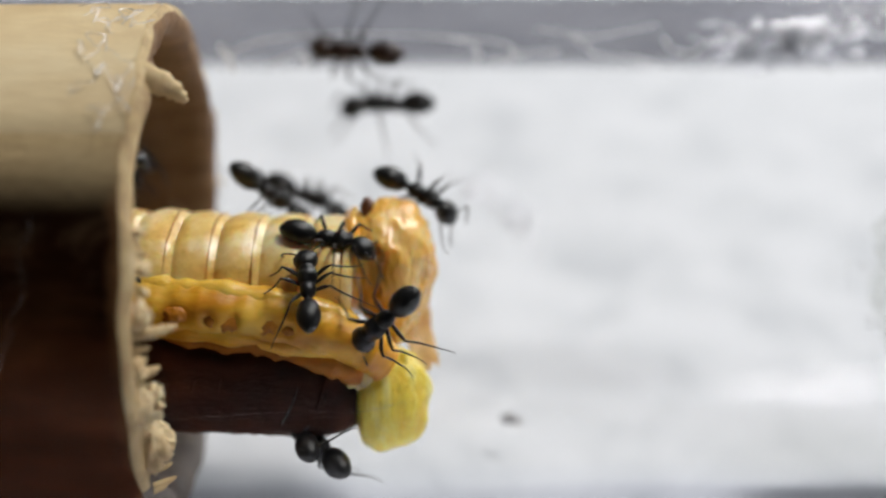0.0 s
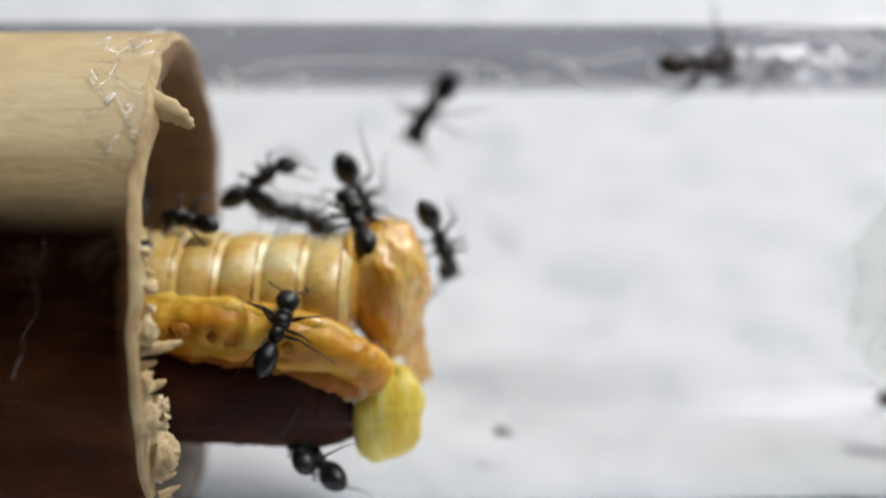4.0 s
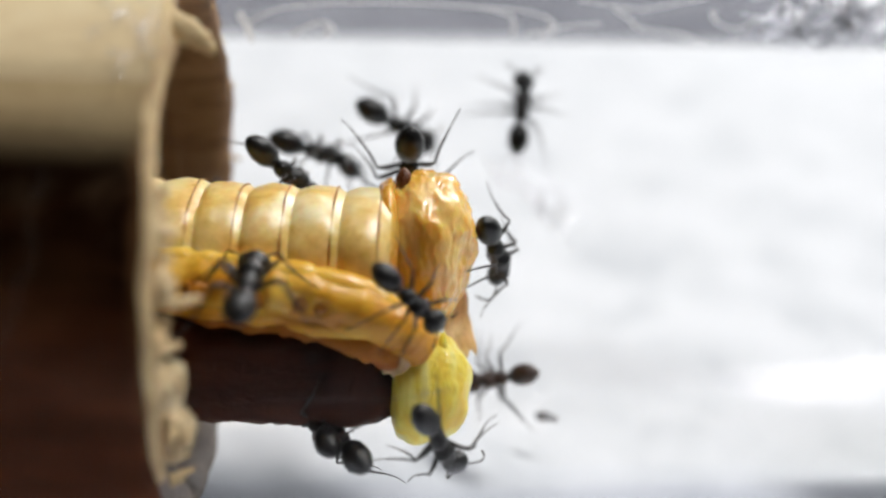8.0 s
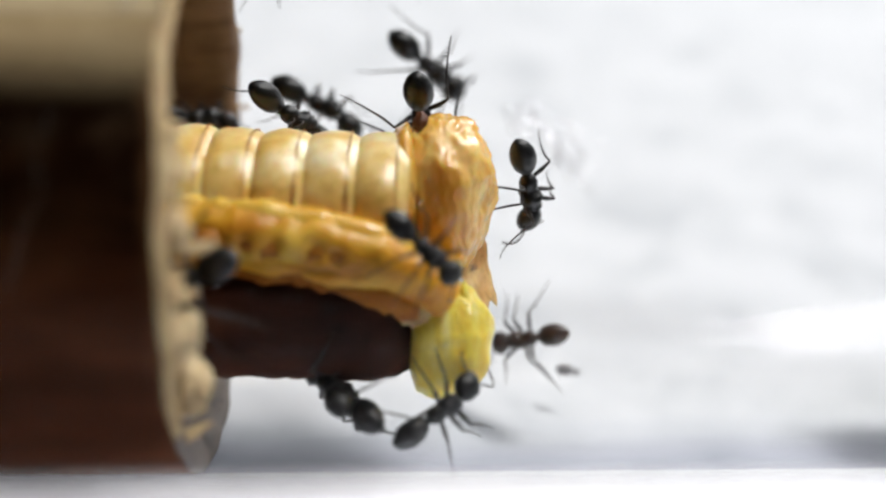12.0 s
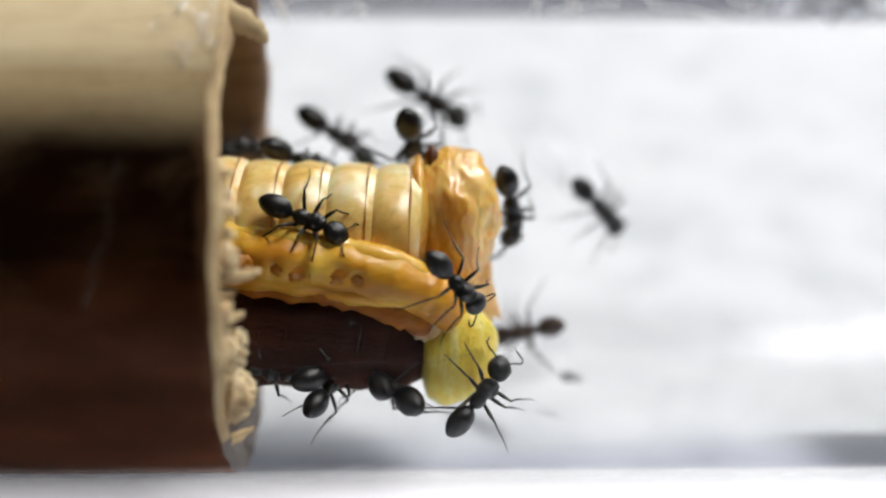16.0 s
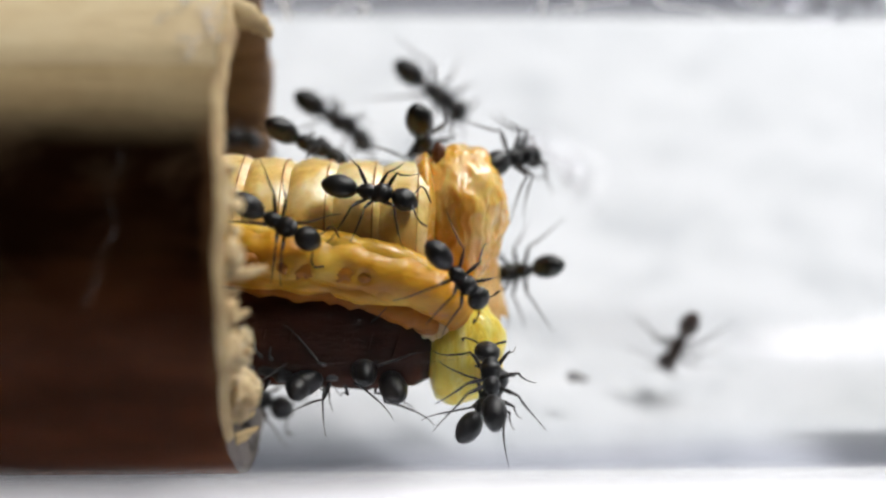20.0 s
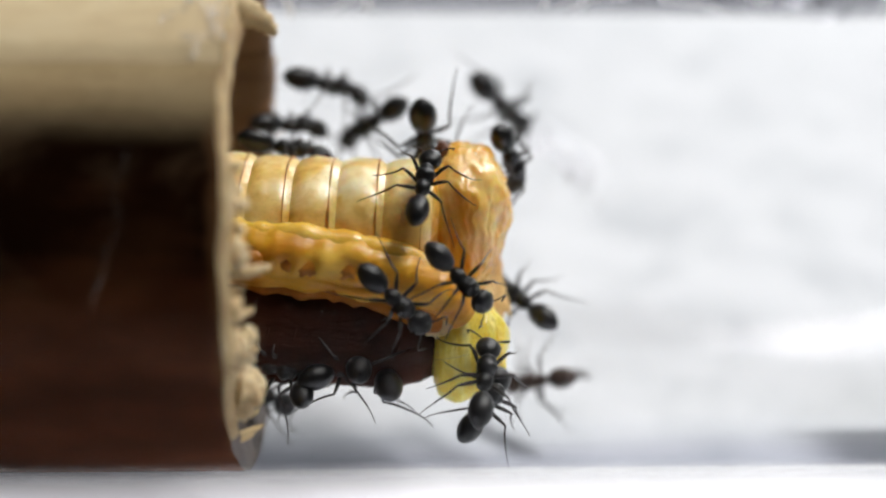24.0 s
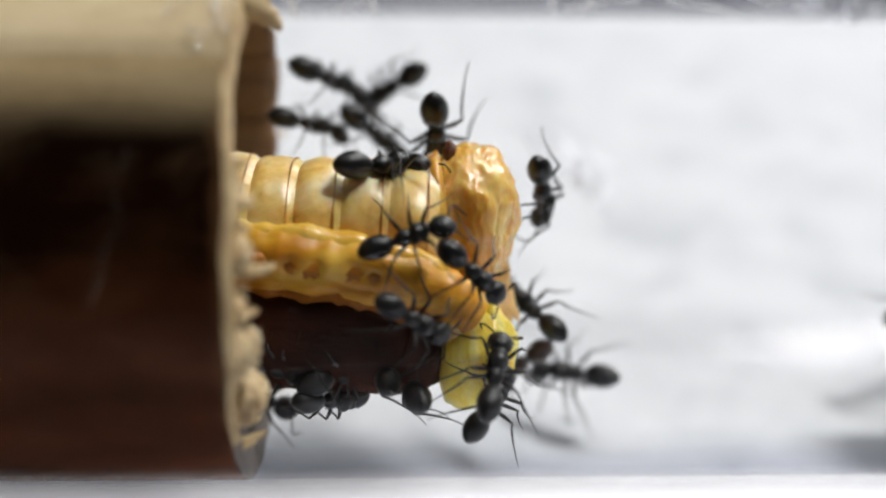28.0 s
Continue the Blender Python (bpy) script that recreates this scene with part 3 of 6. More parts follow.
        part("burr", tube(smooth_line(q, 3), [width * (1 - 0.085 * i) * (1 + 0.25 * math.sin(3 * i)) for i in range(10)], 7), M["lip"], ob)

    burr(138, 8.45, -5.95, 0.95, 0.95, 0.52)      # the large flap at the top
    burr(195, 8.2, -6.0, 1.05, 0.85, 0.26)        # the long splinter on the near side
    burr(204, 8.2, -6.0, 0.55, 0.5, 0.24)
    rng = random.Random(4)
    for i in range(9):
        burr(rng.uniform(190, 240), rng.uniform(8.1, 8.9), -6.05 + rng.uniform(-0.1, 0.15), rng.uniform(0.1, 0.5), rng.uniform(0.05, 0.4), rng.uniform(0.10, 0.2))
    for i in range(8):
        burr(rng.uniform(-20, 140), rng.uniform(8.2, 8.65), cane_rim(0.8) + 0.1, rng.uniform(0.02, 0.28), rng.uniform(0.0, 0.2), rng.uniform(0.05, 0.14))
    # crumbly pale flakes along the near side of the cut, the largest low down
    for i in range(13):
        deg = rng.uniform(172, 228)
        a, low = radians(deg), (deg - 172) / 56
        size = rng.uniform(0.14, 0.28) + 0.26 * low * rng.random()
        r = rng.uniform(7.9, 8.5)
        p = (cane_rim(a) + rng.uniform(-0.12, 0.16 + 0.12 * low), r * math.cos(a), r * math.sin(a))
        crumb = blob(p, (size * rng.uniform(0.8, 1.5), size * 0.7, size * rng.uniform(0.8, 1.7)), 22, 16, 0.6, 0.8, 3.1 * i)
        part("flake", lumpy(crumb, 0.10, 0.22, 2.3 * i), M["flake"], ob)
    return ob


cane()


# ---- pupa ----
def pupa():
    ob = thing("insect_pupa", spot(0, 0, 0), "half-eaten amber insect pupa sticking out of the cane", "insect")
    # abdomen: overlapping rings along x
    edges = [-11.6, -10.3, -9.0, -7.6, -6.15, -4.7, -3.2, -1.65, -0.2]
    for i in range(len(edges) - 1):
        x0, x1 = edges[i], edges[i + 1]
        verts, n, m = [], 40, 13
        for k in range(m):
            u = k / (m - 1)
            x = x0 + (x1 - x0) * (u * 1.14 - 0.02)
            swell = 0.985 + 0.095 * math.sin(math.pi * u ** 0.8) ** 0.8 - 0.035 * max(0, u - 0.8) * 5 - 0.015 * (1 - u)
            for j in range(n):
                a = 2 * math.pi * j / n
                ry, rz = 2.75, 2.25 - 0.03 * (i - 4)
                d = Vector((x * 0.7, math.cos(a) * 2, math.sin(a) * 2))
                s = swell * (1 + 0.04 * noise.noise(d) + 0.018 * noise.noise(d * 4) + 0.006 * noise.noise(Vector((x * 9, math.cos(a) * 3, math.sin(a) * 3))))
                verts.append((x + 0.10 * math.sin(a) - 0.1, -0.2 + ry * s * math.cos(a), 0.60 - 0.02 * (x + 5) + rz * s * math.sin(a)))
        part("segment", (verts, grid_faces(m, n, True)), M["abdomen"], ob)
        row = verts[-4 * n:-3 * n]
        ring = [Vector((p[0] + 0.05, -0.2 + (p[1] + 0.2) * 1.012, 0.6 + (p[2] - 0.6) * 1.012)) for p in row]
        part("seam", tube(ring + ring[:1], [max(0.008, 0.022 + 0.035 * noise.noise(p * 1.1)) for p in ring] + [0.022], 6, False), M["seam"], ob)

    # head and thorax lump
    def lump(u, a, p):
        p.z += 0.14 * noise.noise(Vector((p.x * 1.6, p.y * 1.6, 4)))
        p.x += 0.16 * noise.noise(Vector((p.z * 2.2, p.y * 2.0, 1))) + 0.09 * noise.noise(Vector((p.z * 4, p.y * 5, 7))) + 0.045 * noise.noise(Vector((p.z * 6, p.y * 9, 3)))
        p.y += 0.05 * noise.noise(Vector((p.x * 7, p.z * 3.5, 11))) + 0.035 * noise.noise(Vector((p.x * 12, p.z * 6, 5)))
        if p.z < 0:
            p.x = p.x * (1 + 0.13 * p.z) + 0.10 * p.z * p.z * 0.6
            p.y *= 1 + 0.10 * p.z
            p.z *= 1.28
        return p
    part("head", blob((1.02, 0.2, 1.15), (1.72, 2.3, 2.35), 110, 80, 0.07, 0.8, 2.0, lump), M["head"], ob, "wet orange head, chewed open")
    part("collar", blob((-0.25, 0.0, 1.15), (0.62, 2.35, 1.95), 40, 18, 0.10, 0.9, 5.0), M["head"], ob)
    part("eye_spot", blob((0.30, -0.85, 3.0), (0.26, 0.35, 0.48), 16, 12, 0.25, 1.0, 1.0), M["eye_brown"], ob, "brown eye spot")
    rng = random.Random(8)
    # thin skin hanging from the head
    verts = []
    for i in range(16):
        u = i / 15
        for j in range(9):
            w = j / 8 - 0.5
            x = 1.45 + 0.90 * u ** 0.7 + w * (1.5 - 0.5 * u) + 0.12 * noise.noise(Vector((u * 5, w * 4, 0)))
            verts.append((x, 0.9 + 0.5 * w + 0.25 * math.sin(u * 4), 0.1 - 3.5 * u * (0.86 - 0.45 * w * w + 0.30 * noise.noise(Vector((w * 5, 3, 1)))) + 0.15 * noise.noise(Vector((w * 6, u * 3, 2)))))
    back = [(x, y + 0.16, z) for x, y, z in verts]
    f = grid_faces(16, 9, False)
    part("shed_skin", (verts + back, f + [tuple(i + 144 for i in q[::-1]) for q in f]
                       + [(k, k + 1, k + 145, k + 144) for k in range(8)] + [(135 + k + 1, 135 + k, 279 + k, 280 + k) for k in range(8)]
                       + [(k * 9, k * 9 + 144, k * 9 + 153, k * 9 + 9) for k in range(15)] + [(k * 9 + 8, k * 9 + 17, k * 9 + 161, k * 9 + 152) for k in range(15)]), M["skin"], ob, "thin torn translucent skin")
    # the strand of folded legs along the near side
    line = [(-10.5, -2.0, 0.2), (-8, -2.5, 0.1), (-6.2, -2.8, -0.30), (-4.4, -3.0, -0.45), (-2.6, -3.0, -0.75), (-1.0, -2.9, -1.15), (0.3, -2.6, -1.75), (1.0, -2.2, -2.3)]
    pts = smooth_line(line, 14)

    def lobes(i, k, s):
        """Uneven swellings along a limb."""
        q = i * k + s + 1.3 * noise.noise(Vector((i * 0.17, s, 2)))
        return 0.84 + 0.34 * abs(math.sin(q)) * (0.6 + noise.noise(Vector((i * 0.31, s, 7)))) + 0.16 * noise.noise(Vector((i * 0.5, s, 3)))

    pits = ((-5.9, -0.55, 0.34), (-4.75, -0.74, 0.24), (-4.05, -0.78, 0.40), (-2.75, -0.92, 0.36), (-2.15, -1.10, 0.22))
    verts, faces = lumpy(tube(pts, [0.84 * (0.84 + 0.22 * lobes(i, 0.42, 0.4)) * (1 - 0.25 * (i / len(pts)) ** 4) for i in range(len(pts))], 48), 0.09, 1.5, 2.0)
    for v in verts:
        for x, z, r in pits:
            if v.y < -2.6:
                v.y += 0.22 * math.exp(-((v.x - x) ** 2 + (v.z - z) ** 2) / (r * r))
    part("leg_strand", (verts, faces), M["strand_mid"], ob, "yellow folded legs")

    def fold(dx, dy, dz, a, b, r, seed, mat):
        q = smooth_line([Vector((x + dx, y + dy, z + dz)) for x, y, z in line[a:b]], 8)
        part("leg_fold", lumpy(tube(q, [r * lobes(i + 0.8 * noise.noise(Vector((i * 0.2, seed, 0))), 0.45, seed) * (0.35 + 0.65 * math.sin(math.pi * min(1, (i + 2) / 8, (len(q) + 1 - i) / 8) / 2)) for i in range(len(q))], 20), 0.08, 1.0, seed), mat, ob)

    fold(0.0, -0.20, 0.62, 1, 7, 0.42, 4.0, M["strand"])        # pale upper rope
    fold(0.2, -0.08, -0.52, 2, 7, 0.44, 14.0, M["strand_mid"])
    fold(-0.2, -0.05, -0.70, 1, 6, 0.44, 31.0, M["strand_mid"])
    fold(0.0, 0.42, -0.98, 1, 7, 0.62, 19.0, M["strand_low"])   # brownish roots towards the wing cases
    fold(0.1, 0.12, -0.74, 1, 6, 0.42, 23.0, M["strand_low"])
    for x, z, r in pits:
        part("pit", blob((x, -3.62, z), (r * 1.15, 0.12, r * 0.85), 20, 14, 0.45, 0.8, x * 2.3), M["pit"], ob)
    # dark wing cases below
    def case(u, a, p):
        blunt = min(1.7, math.sqrt((1 - min(0.9999, abs(u)) ** 6) / max(1e-4, 1 - u * u)))       # square-ended rather than pointed
        p.y, p.z = p.y * blunt, p.z * blunt
        p.y -= 0.35 * max(0.0, p.z)
        p.z -= 0.10 * p.x + 0.06 * math.sin(p.x * 3.1)
        if p.z < -1.6:
            p.z = -1.6 + (p.z + 1.6) * 0.5
        p.z += 0.14 * noise.noise(Vector((p.x * 1.1, p.y * 1.1, 5))) + 0.07 * noise.noise(Vector((p.x * 3.2, p.y * 3, 9)))
        return p
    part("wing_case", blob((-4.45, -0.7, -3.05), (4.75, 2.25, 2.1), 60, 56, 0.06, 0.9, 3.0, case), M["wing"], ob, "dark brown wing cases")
    for i in range(7):
        x = -6.0 + i * 0.85
        q = [(x, -2.7, -1.75 - 0.1 * i), (x - 0.22, -3.0, -2.6 - 0.1 * i), (x - 0.5, -2.75, -3.5 - 0.08 * i)]
        part("wing_ridge", tube(smooth_line(q, 4), [0.035] * 9, 6), M["wing"], ob)
    # soft yellow tip
    def soft(u, a, p):
        p.x += 0.10 * math.sin(p.z * 4 + p.y * 3) * 0.4 + 0.25 * p.z * 0.18
        w = 1.0 + 0.22 * u * u * (1 - u * u)        # barrel rather than ball
        p.x, p.y = p.x * w, p.y * w
        if p.x < -0.9:
            p.x = -0.9 + (p.x + 0.9) * 0.45
        k = (0.012 * math.sin(a * 27 + 2 * math.sin(u * 3)) + 0.03 * noise.noise(Vector((math.cos(a) * 6, math.sin(a) * 6, u * 0.8)))) * (1 - u * u)
        p.y *= 1 + k
        p.x *= 1 + k
        return p
    part("soft_tip", blob((1.05, -1.0, -3.72), (1.48, 1.55, 1.85), 72, 44, 0.06, 0.8, 6.0, soft), M["yolk"], ob, "soft bright yellow flesh, ridged")
    part("pale_flesh", blob((0.15, -1.9, -2.55), (0.75, 0.75, 0.75), 26, 18, 0.25, 0.7, 7.0), M["skin"], ob, "pale pinkish torn flesh")
    for i in range(12):
        p = (rng.uniform(0.0, 1.7), rng.uniform(-2.2, -1.4), rng.uniform(-2.4, -1.6))
        part("wet_fold", blob(p, (0.14, 0.14, rng.uniform(0.15, 0.38)), 12, 10, 0.25, 0.8, 40 + i, pole="z"), M["yolk"], ob)
    # fine pale hairs over the wing cases, and one loose silk line across them
    for i in range(18):
        x = rng.uniform(-6.3, -0.2)
        z = -1.5 - 0.17 * (x + 6.3)
        lean = -0.35 + rng.uniform(-0.25, 0.25)
        q = [(x, -3.0, z), (x + lean * 0.4, -3.45, z - rng.uniform(0.4, 0.8)), (x + lean, -3.35, z - rng.uniform(0.9, 2.0))]
        part("hair", tube(smooth_line(q, 4), [rng.choice((0.008, 0.011, 0.016)) * (1 - 0.09 * k) for k in range(9)], 5), M["hair"], ob)
    q = [(-6.9, -3.2, -4.15), (-4.5, -3.45, -3.95), (-2.0, -3.5, -3.80), (0.2, -3.2, -3.86), (1.6, -2.6, -3.62)]
    part("silk_line", tube(smooth_line(q, 6), [0.006] * 25, 5), M["silk"], ob, "thin shining silk line")
    return ob


PUPA = pupa()


# ---- things on the glass ----
def on_wall(x, deg, r=R_IN - 0.08):
    """A point on the inside of the glass; deg is 0 straight away from the viewer and 90 upwards."""
    a = radians(deg)
    return Vector((x, r * math.cos(a), r * math.sin(a)))


def fibre_shape(points, radius, r=R_IN - 0.08):
    pts = smooth_line([on_wall(x, d, r - lift) for x, d, lift in points], 6)
    verts, faces = tube(pts, [radius * (1 + 0.3 * noise.noise(p * 1.3)) for p in pts], 6)
    flat = Vector((0, -0.62, 0.78))          # all fibres flattened to one slant that catches the lamps, to show white
    for i, v in enumerate(verts):
        off = v - pts[i // 6]
        verts[i] = pts[i // 6] + off * 1.3 - flat * (off.dot(flat) * 1.05)
    return verts, faces


def fibres():
    m = spot(0, TUBE_C.y, TUBE_C.z)
    loops = [
        [(-6.2, 47.5, 0), (-6.0, 45.0, 0), (-5.4, 47.0, 0), (-4.2, 49.3, 0), (-2.0, 50.6, 0), (0.6, 50.8, 0), (3.2, 50.0, 0), (4.6, 47.6, 0), (4.7, 43.0, 0)],
        [(2.0, 50.4, 0), (4.6, 50.0, 0.1), (6.0, 48.0, 0.1), (6.3, 44.5, 0.1), (5.8, 42.5, 0)],
        [(-6.0, 45.0, 0), (-5.9, 42.4, 0), (-5.85, 40.5, 0)],
        [(-4.2, 42.2, 0), (-3.6, 44.4, 0), (-2.9, 45.6, 0), (-2.6, 43.6, 0), (-2.9, 42.0, 0)],
        [(7.2, 52.3, 0), (8.4, 51.2, 0), (9.6, 50.5, 0.1), (11.0, 51.8, 0), (12.2, 53.5, 0)],
        [(8.6, 50.3, 0), (9.4, 47.5, 0.1), (9.8, 45.2, 0), (11.4, 44.2, 0), (12.6, 41.8, 0)],
        [(12.6, 50.0, 0), (12.9, 47.0, 0), (13.8, 46.4, 0.2), (14.5, 49.0, 0)],
        [(5.2, 43.5, 0), (6.8, 45.5, 0), (8.2, 46.2, 0)],
    ]
    for i, pts in enumerate(loops):
        ob = thing("cotton_fibre", m, "thin white cotton fibre stuck to the glass", "fibre", "fibres on the glass")
        part("strand", fibre_shape(pts, 0.08), M["cotton"], ob)
    rng = random.Random(12)
    # tuft at the top of the tube
    ob = thing("cotton_tuft", m, "loose tuft of white cotton on the glass", "cotton", kind="stuff")
    shapes = []
    for i in range(60):
        x, d = rng.gauss(17.8, 1.5), min(53, max(46, rng.gauss(49.5, 2.5)))
        pts = [(x, d, 0)]
        ang = rng.uniform(0, 6.3)
        for k in range(4):
            ang += rng.uniform(-0.8, 0.8)
            x += 0.7 * math.cos(ang)
            d = min(56, max(41, d + 2.2 * math.sin(ang)))
            pts.append((x, d, rng.uniform(0, 0.7)))
        shapes.append(fibre_shape(pts, rng.uniform(0.04, 0.10)))
    part("tuft", merged(*shapes), M["web"], ob)
    # faint web beside the head of the pupa
    ob = thing("silk_web", m, "faint white silky web on the glass", "web", kind="stuff")
    shapes = []
    for i in range(34):
        u = rng.random()
        x, d = 4.0 + 3.4 * u + rng.gauss(0, 0.35), 14 - 13 * u + rng.gauss(0, 2.4)
        ang = rng.gauss(-0.7, 0.35)
        pts = [(x, d, 0)]
        for k in range(3):
            ang += rng.uniform(-0.5, 0.5)
            x += rng.uniform(0.2, 0.6) * math.cos(ang)
            d += rng.uniform(1.2, 3.4) * math.sin(ang)
            pts.append((x, d, 0))
        shapes.append(fibre_shape(pts, rng.uniform(0.02, 0.045)))
    part("threads", merged(*shapes), M["web"], ob)
    for x, d, s in ((5.95, -50.0, 0.22), (6.35, -50.8, 0.12)):
        p = on_wall(x, d, R_IN - 0.12)
        ob = thing("dirt_speck", spot(p.x, p.y + TUBE_C.y, p.z + TUBE_C.z), "small grey speck of dirt on the glass", "dirt", "specks on the glass")
        part("speck", blob((0, 0, 0), (s * 1.4, s * 0.5, s), 14, 10, 0.35, 0.6, x), M["dirt"], ob)


fibres()


def cane_silk():
    """Silk threads on the rim of the cane, and a pale scratch on its bark."""
    m = spot(0, CANE_C.y, CANE_C.z)
    rng = random.Random(21)

    def on_cane(x, deg, lift):
        a = radians(deg)
        return Vector((x, (R_CANE + lift) * math.cos(a), (R_CANE + lift) * math.sin(a)))

    ob = thing("silk_threads", m, "tangled pale silk threads on the cane's rim", "silk", kind="stuff")
    shapes = []
    for i in range(26):
        x, deg = rng.uniform(-8.0, -6.2), rng.uniform(112, 152)
        pts = [on_cane(x, deg, 0.10)]
        for k in range(3):
            x, deg = min(-6.0, x + rng.uniform(-0.5, 0.6)), deg + rng.uniform(-5, 5)
            pts.append(on_cane(x, deg, rng.uniform(0.08, 0.28)))
        pts = smooth_line(pts, 5)
        shapes.append(tube(pts, [0.014] * len(pts), 5))
    part("threads", merged(*shapes), M["web"], ob)
    # a thin thread laid on the bark stands in for a whitish scratch
    ob = thing("silk_trail", m, "faint pale scratch wandering over the dark bark", "silk")
    x, pts = -8.2, []
    for deg in range(172, 200, 3):
        x += rng.uniform(-0.35, 0.35)
        pts.append(on_cane(x, deg, 0.04))
    pts = smooth_line(pts, 5)
    part("thread", tube(pts, [0.014 * (1 + 0.6 * noise.noise(p * 2)) for p in pts], 5), M["silk"], ob)


cane_silk()


def plug():
    ob = thing("cotton_plug", spot(0, TUBE_C.y, TUBE_C.z), "damp greyish cotton plug inside the glass tube", "cotton plug")

    def rough(u, a, p):
        d = Vector((p.x, p.y, p.z))
        k = 0.35 * noise.noise(d * 0.35) + 0.15 * noise.noise(d * 1.1 + Vector((4, 0, 0)))
        r = math.hypot(p.y, p.z)
        p.x += 1.6 * k
        lim = R_IN - 0.1
        if r > lim:
            p.y, p.z = p.y * lim / r, p.z * lim / r
        return p
    part("plug_body", blob((23.2, 2.5, -2.0), (3.3, 3.8, 4.2), 64, 44, 0.10, 0.9, 3.3, rough), M["wet_cotton"], ob, "damp greyish cotton")
    rng = random.Random(5)
    shapes = []
    for i in range(24):
        a, d = rng.uniform(0, 6.28), rng.uniform(0.2, 1) ** 0.5
        p = Vector((23.2 - 3.3 * math.sqrt(max(0, 1 - d * d)) - 0.1, 2.5 + 3.6 * d * math.cos(a), -2.0 + 4.0 * d * math.sin(a)))
        q = [p, p + Vector((rng.uniform(-0.9, -0.1), rng.uniform(-0.8, 0.8), rng.uniform(-0.8, 0.8))), p + Vector((rng.uniform(-0.7, 0.3), rng.uniform(-1.4, 1.4), rng.uniform(-1.4, 1.4)))]
        shapes.append(tube(smooth_line(q, 4), [0.016] * 9, 5))
    tagged(part("loose_fibres", merged(*shapes), M["cotton"], ob, "loose white fibres"), kind="stuff")


plug()


# ---- ants ----
def limb(points, radii, n=7):
    return tube(smooth_line(points, 4), [np.interp(i / 4, range(len(radii)), radii) for i in range(4 * (len(points) - 1) + 1)], n)


def leg_shape(side, reach, fore):
    """A leg from its hip at the origin: thigh up and out, shin down, thin foot."""
    s = side
    hip, knee = (0, 0, 0), (fore * 0.72, s * 0.74 * reach, 0.50)
    ankle, toe = (fore * 1.42, s * 1.42 * reach, -0.40), (fore * 2.0, s * 1.86 * reach, -0.70)
    thigh = limb([hip, (fore * 0.14, s * 0.16, 0.06), (fore * 0.46, s * 0.46 * reach, 0.34), knee], [0.085, 0.078, 0.084, 0.042])
    shin = limb([knee, (fore * 0.98, s * 0.98 * reach, 0.10), ankle], [0.040, 0.044, 0.028])
    foot = limb([ankle, (fore * 1.7, s * 1.66 * reach, -0.60), toe], [0.024, 0.019, 0.012])
    return thigh, shin, foot


def pointed(u, a, p):
    """A gaster: blunt in front, drawn to a point behind, with faint rings."""
    k = 1.0 - 0.16 * max(0.0, -u) ** 2.2
    p.y *= k * (1 + 0.012 * math.sin(u * 17))
    p.z *= k * (1 + 0.012 * math.sin(u * 17))
    p.z -= 0.06 * max(0.0, -u) ** 2
    return p


def head_form(u, a, p):
    k = 1.0 - 0.22 * max(0.0, u) ** 1.5
    p.y *= k
    p.z *= 1.0 - 0.35 * max(0.0, u) ** 2
    return p


def chest_form(u, a, p):
    p.z += 0.10 * u + 0.06 * math.cos(u * 7)
    p.y *= 1 + 0.16 * u
    return p


def build_ant(name, body):
    ob = thing(name, spot(0, 0, 0), "black worker ant with a glossy dark gaster", "ant", "ants in the tube")
    part("gaster", blob((-0.62, 0, 0.0), (0.74, 0.48, 0.47), 28, 20, 0.015, 1.0, 1.0, pointed), body, ob, "oval dark gaster", pose(-0.62 * MM, 0, 0.02 * MM, 0, 4, 0))
    part("petiole", merged(blob((-0.50, 0, 0.0), (0.14, 0.13, 0.20), 14, 10, pole="x"), limb([(-0.72, 0, -0.03), (-0.5, 0, -0.06), (-0.28, 0, -0.03)], [0.07, 0.08, 0.08])), body, ob)
    part("thorax", merged(blob((0.42, 0, 0.08), (0.52, 0.40, 0.40), 22, 16, 0.03, 1.0, 2.0, chest_form), blob((-0.10, 0, 0.04), (0.40, 0.33, 0.34), 20, 14, 0.03, 1.0, 3.0),
                          limb([(0.75, 0, 0.12), (0.95, 0, 0.10), (1.08, 0, 0.08)], [0.13, 0.10, 0.12])), body, ob)
    head = part("head", blob((0.40, 0, 0), (0.58, 0.50, 0.41), 24, 18, 0.015, 1.0, 4.0, head_form), body, ob, "", pose(1.06 * MM, 0, 0.07 * MM, 0, 22, 0))
    for s in (1, -1):
        part("eye", blob((0.38, s * 0.44, 0.11), (0.11, 0.05, 0.10), 12, 8), M["eye"], head)
        part("mandible", limb([(0.66, s * 0.14, -0.08), (0.82, s * 0.15, -0.12), (0.93, s * 0.03, -0.14)], [0.06, 0.055, 0.02]), M["ant_brown"], head)
        part("antenna", merged(limb([(0.56, s * 0.14, 0.10), (0.72, s * 0.42, 0.24), (0.86, s * 0.78, 0.30)], [0.034, 0.032, 0.036], 6),
                               limb([(0.86, s * 0.78, 0.30), (1.12, s * 0.86, 0.14), (1.42, s * 0.74, -0.08), (1.62, s * 0.64, -0.22)], [0.030, 0.036, 0.042, 0.028], 6)), M["ant_leg"], head)
    for x, fore, reach in ((0.55, 0.62, 0.92), (0.22, -0.05, 1.10), (-0.05, -0.78, 1.05)):
        for s in (1, -1):
            thigh, shin, foot = leg_shape(s, reach, fore)
            leg = part("leg", thigh, M["ant_leg"], ob, "", pose(x * MM, s * 0.17 * MM, -0.12 * MM))
            part("shin", shin, M["ant_leg"], leg)
            part("foot", foot, M["ant_leg"], leg)
    return ob


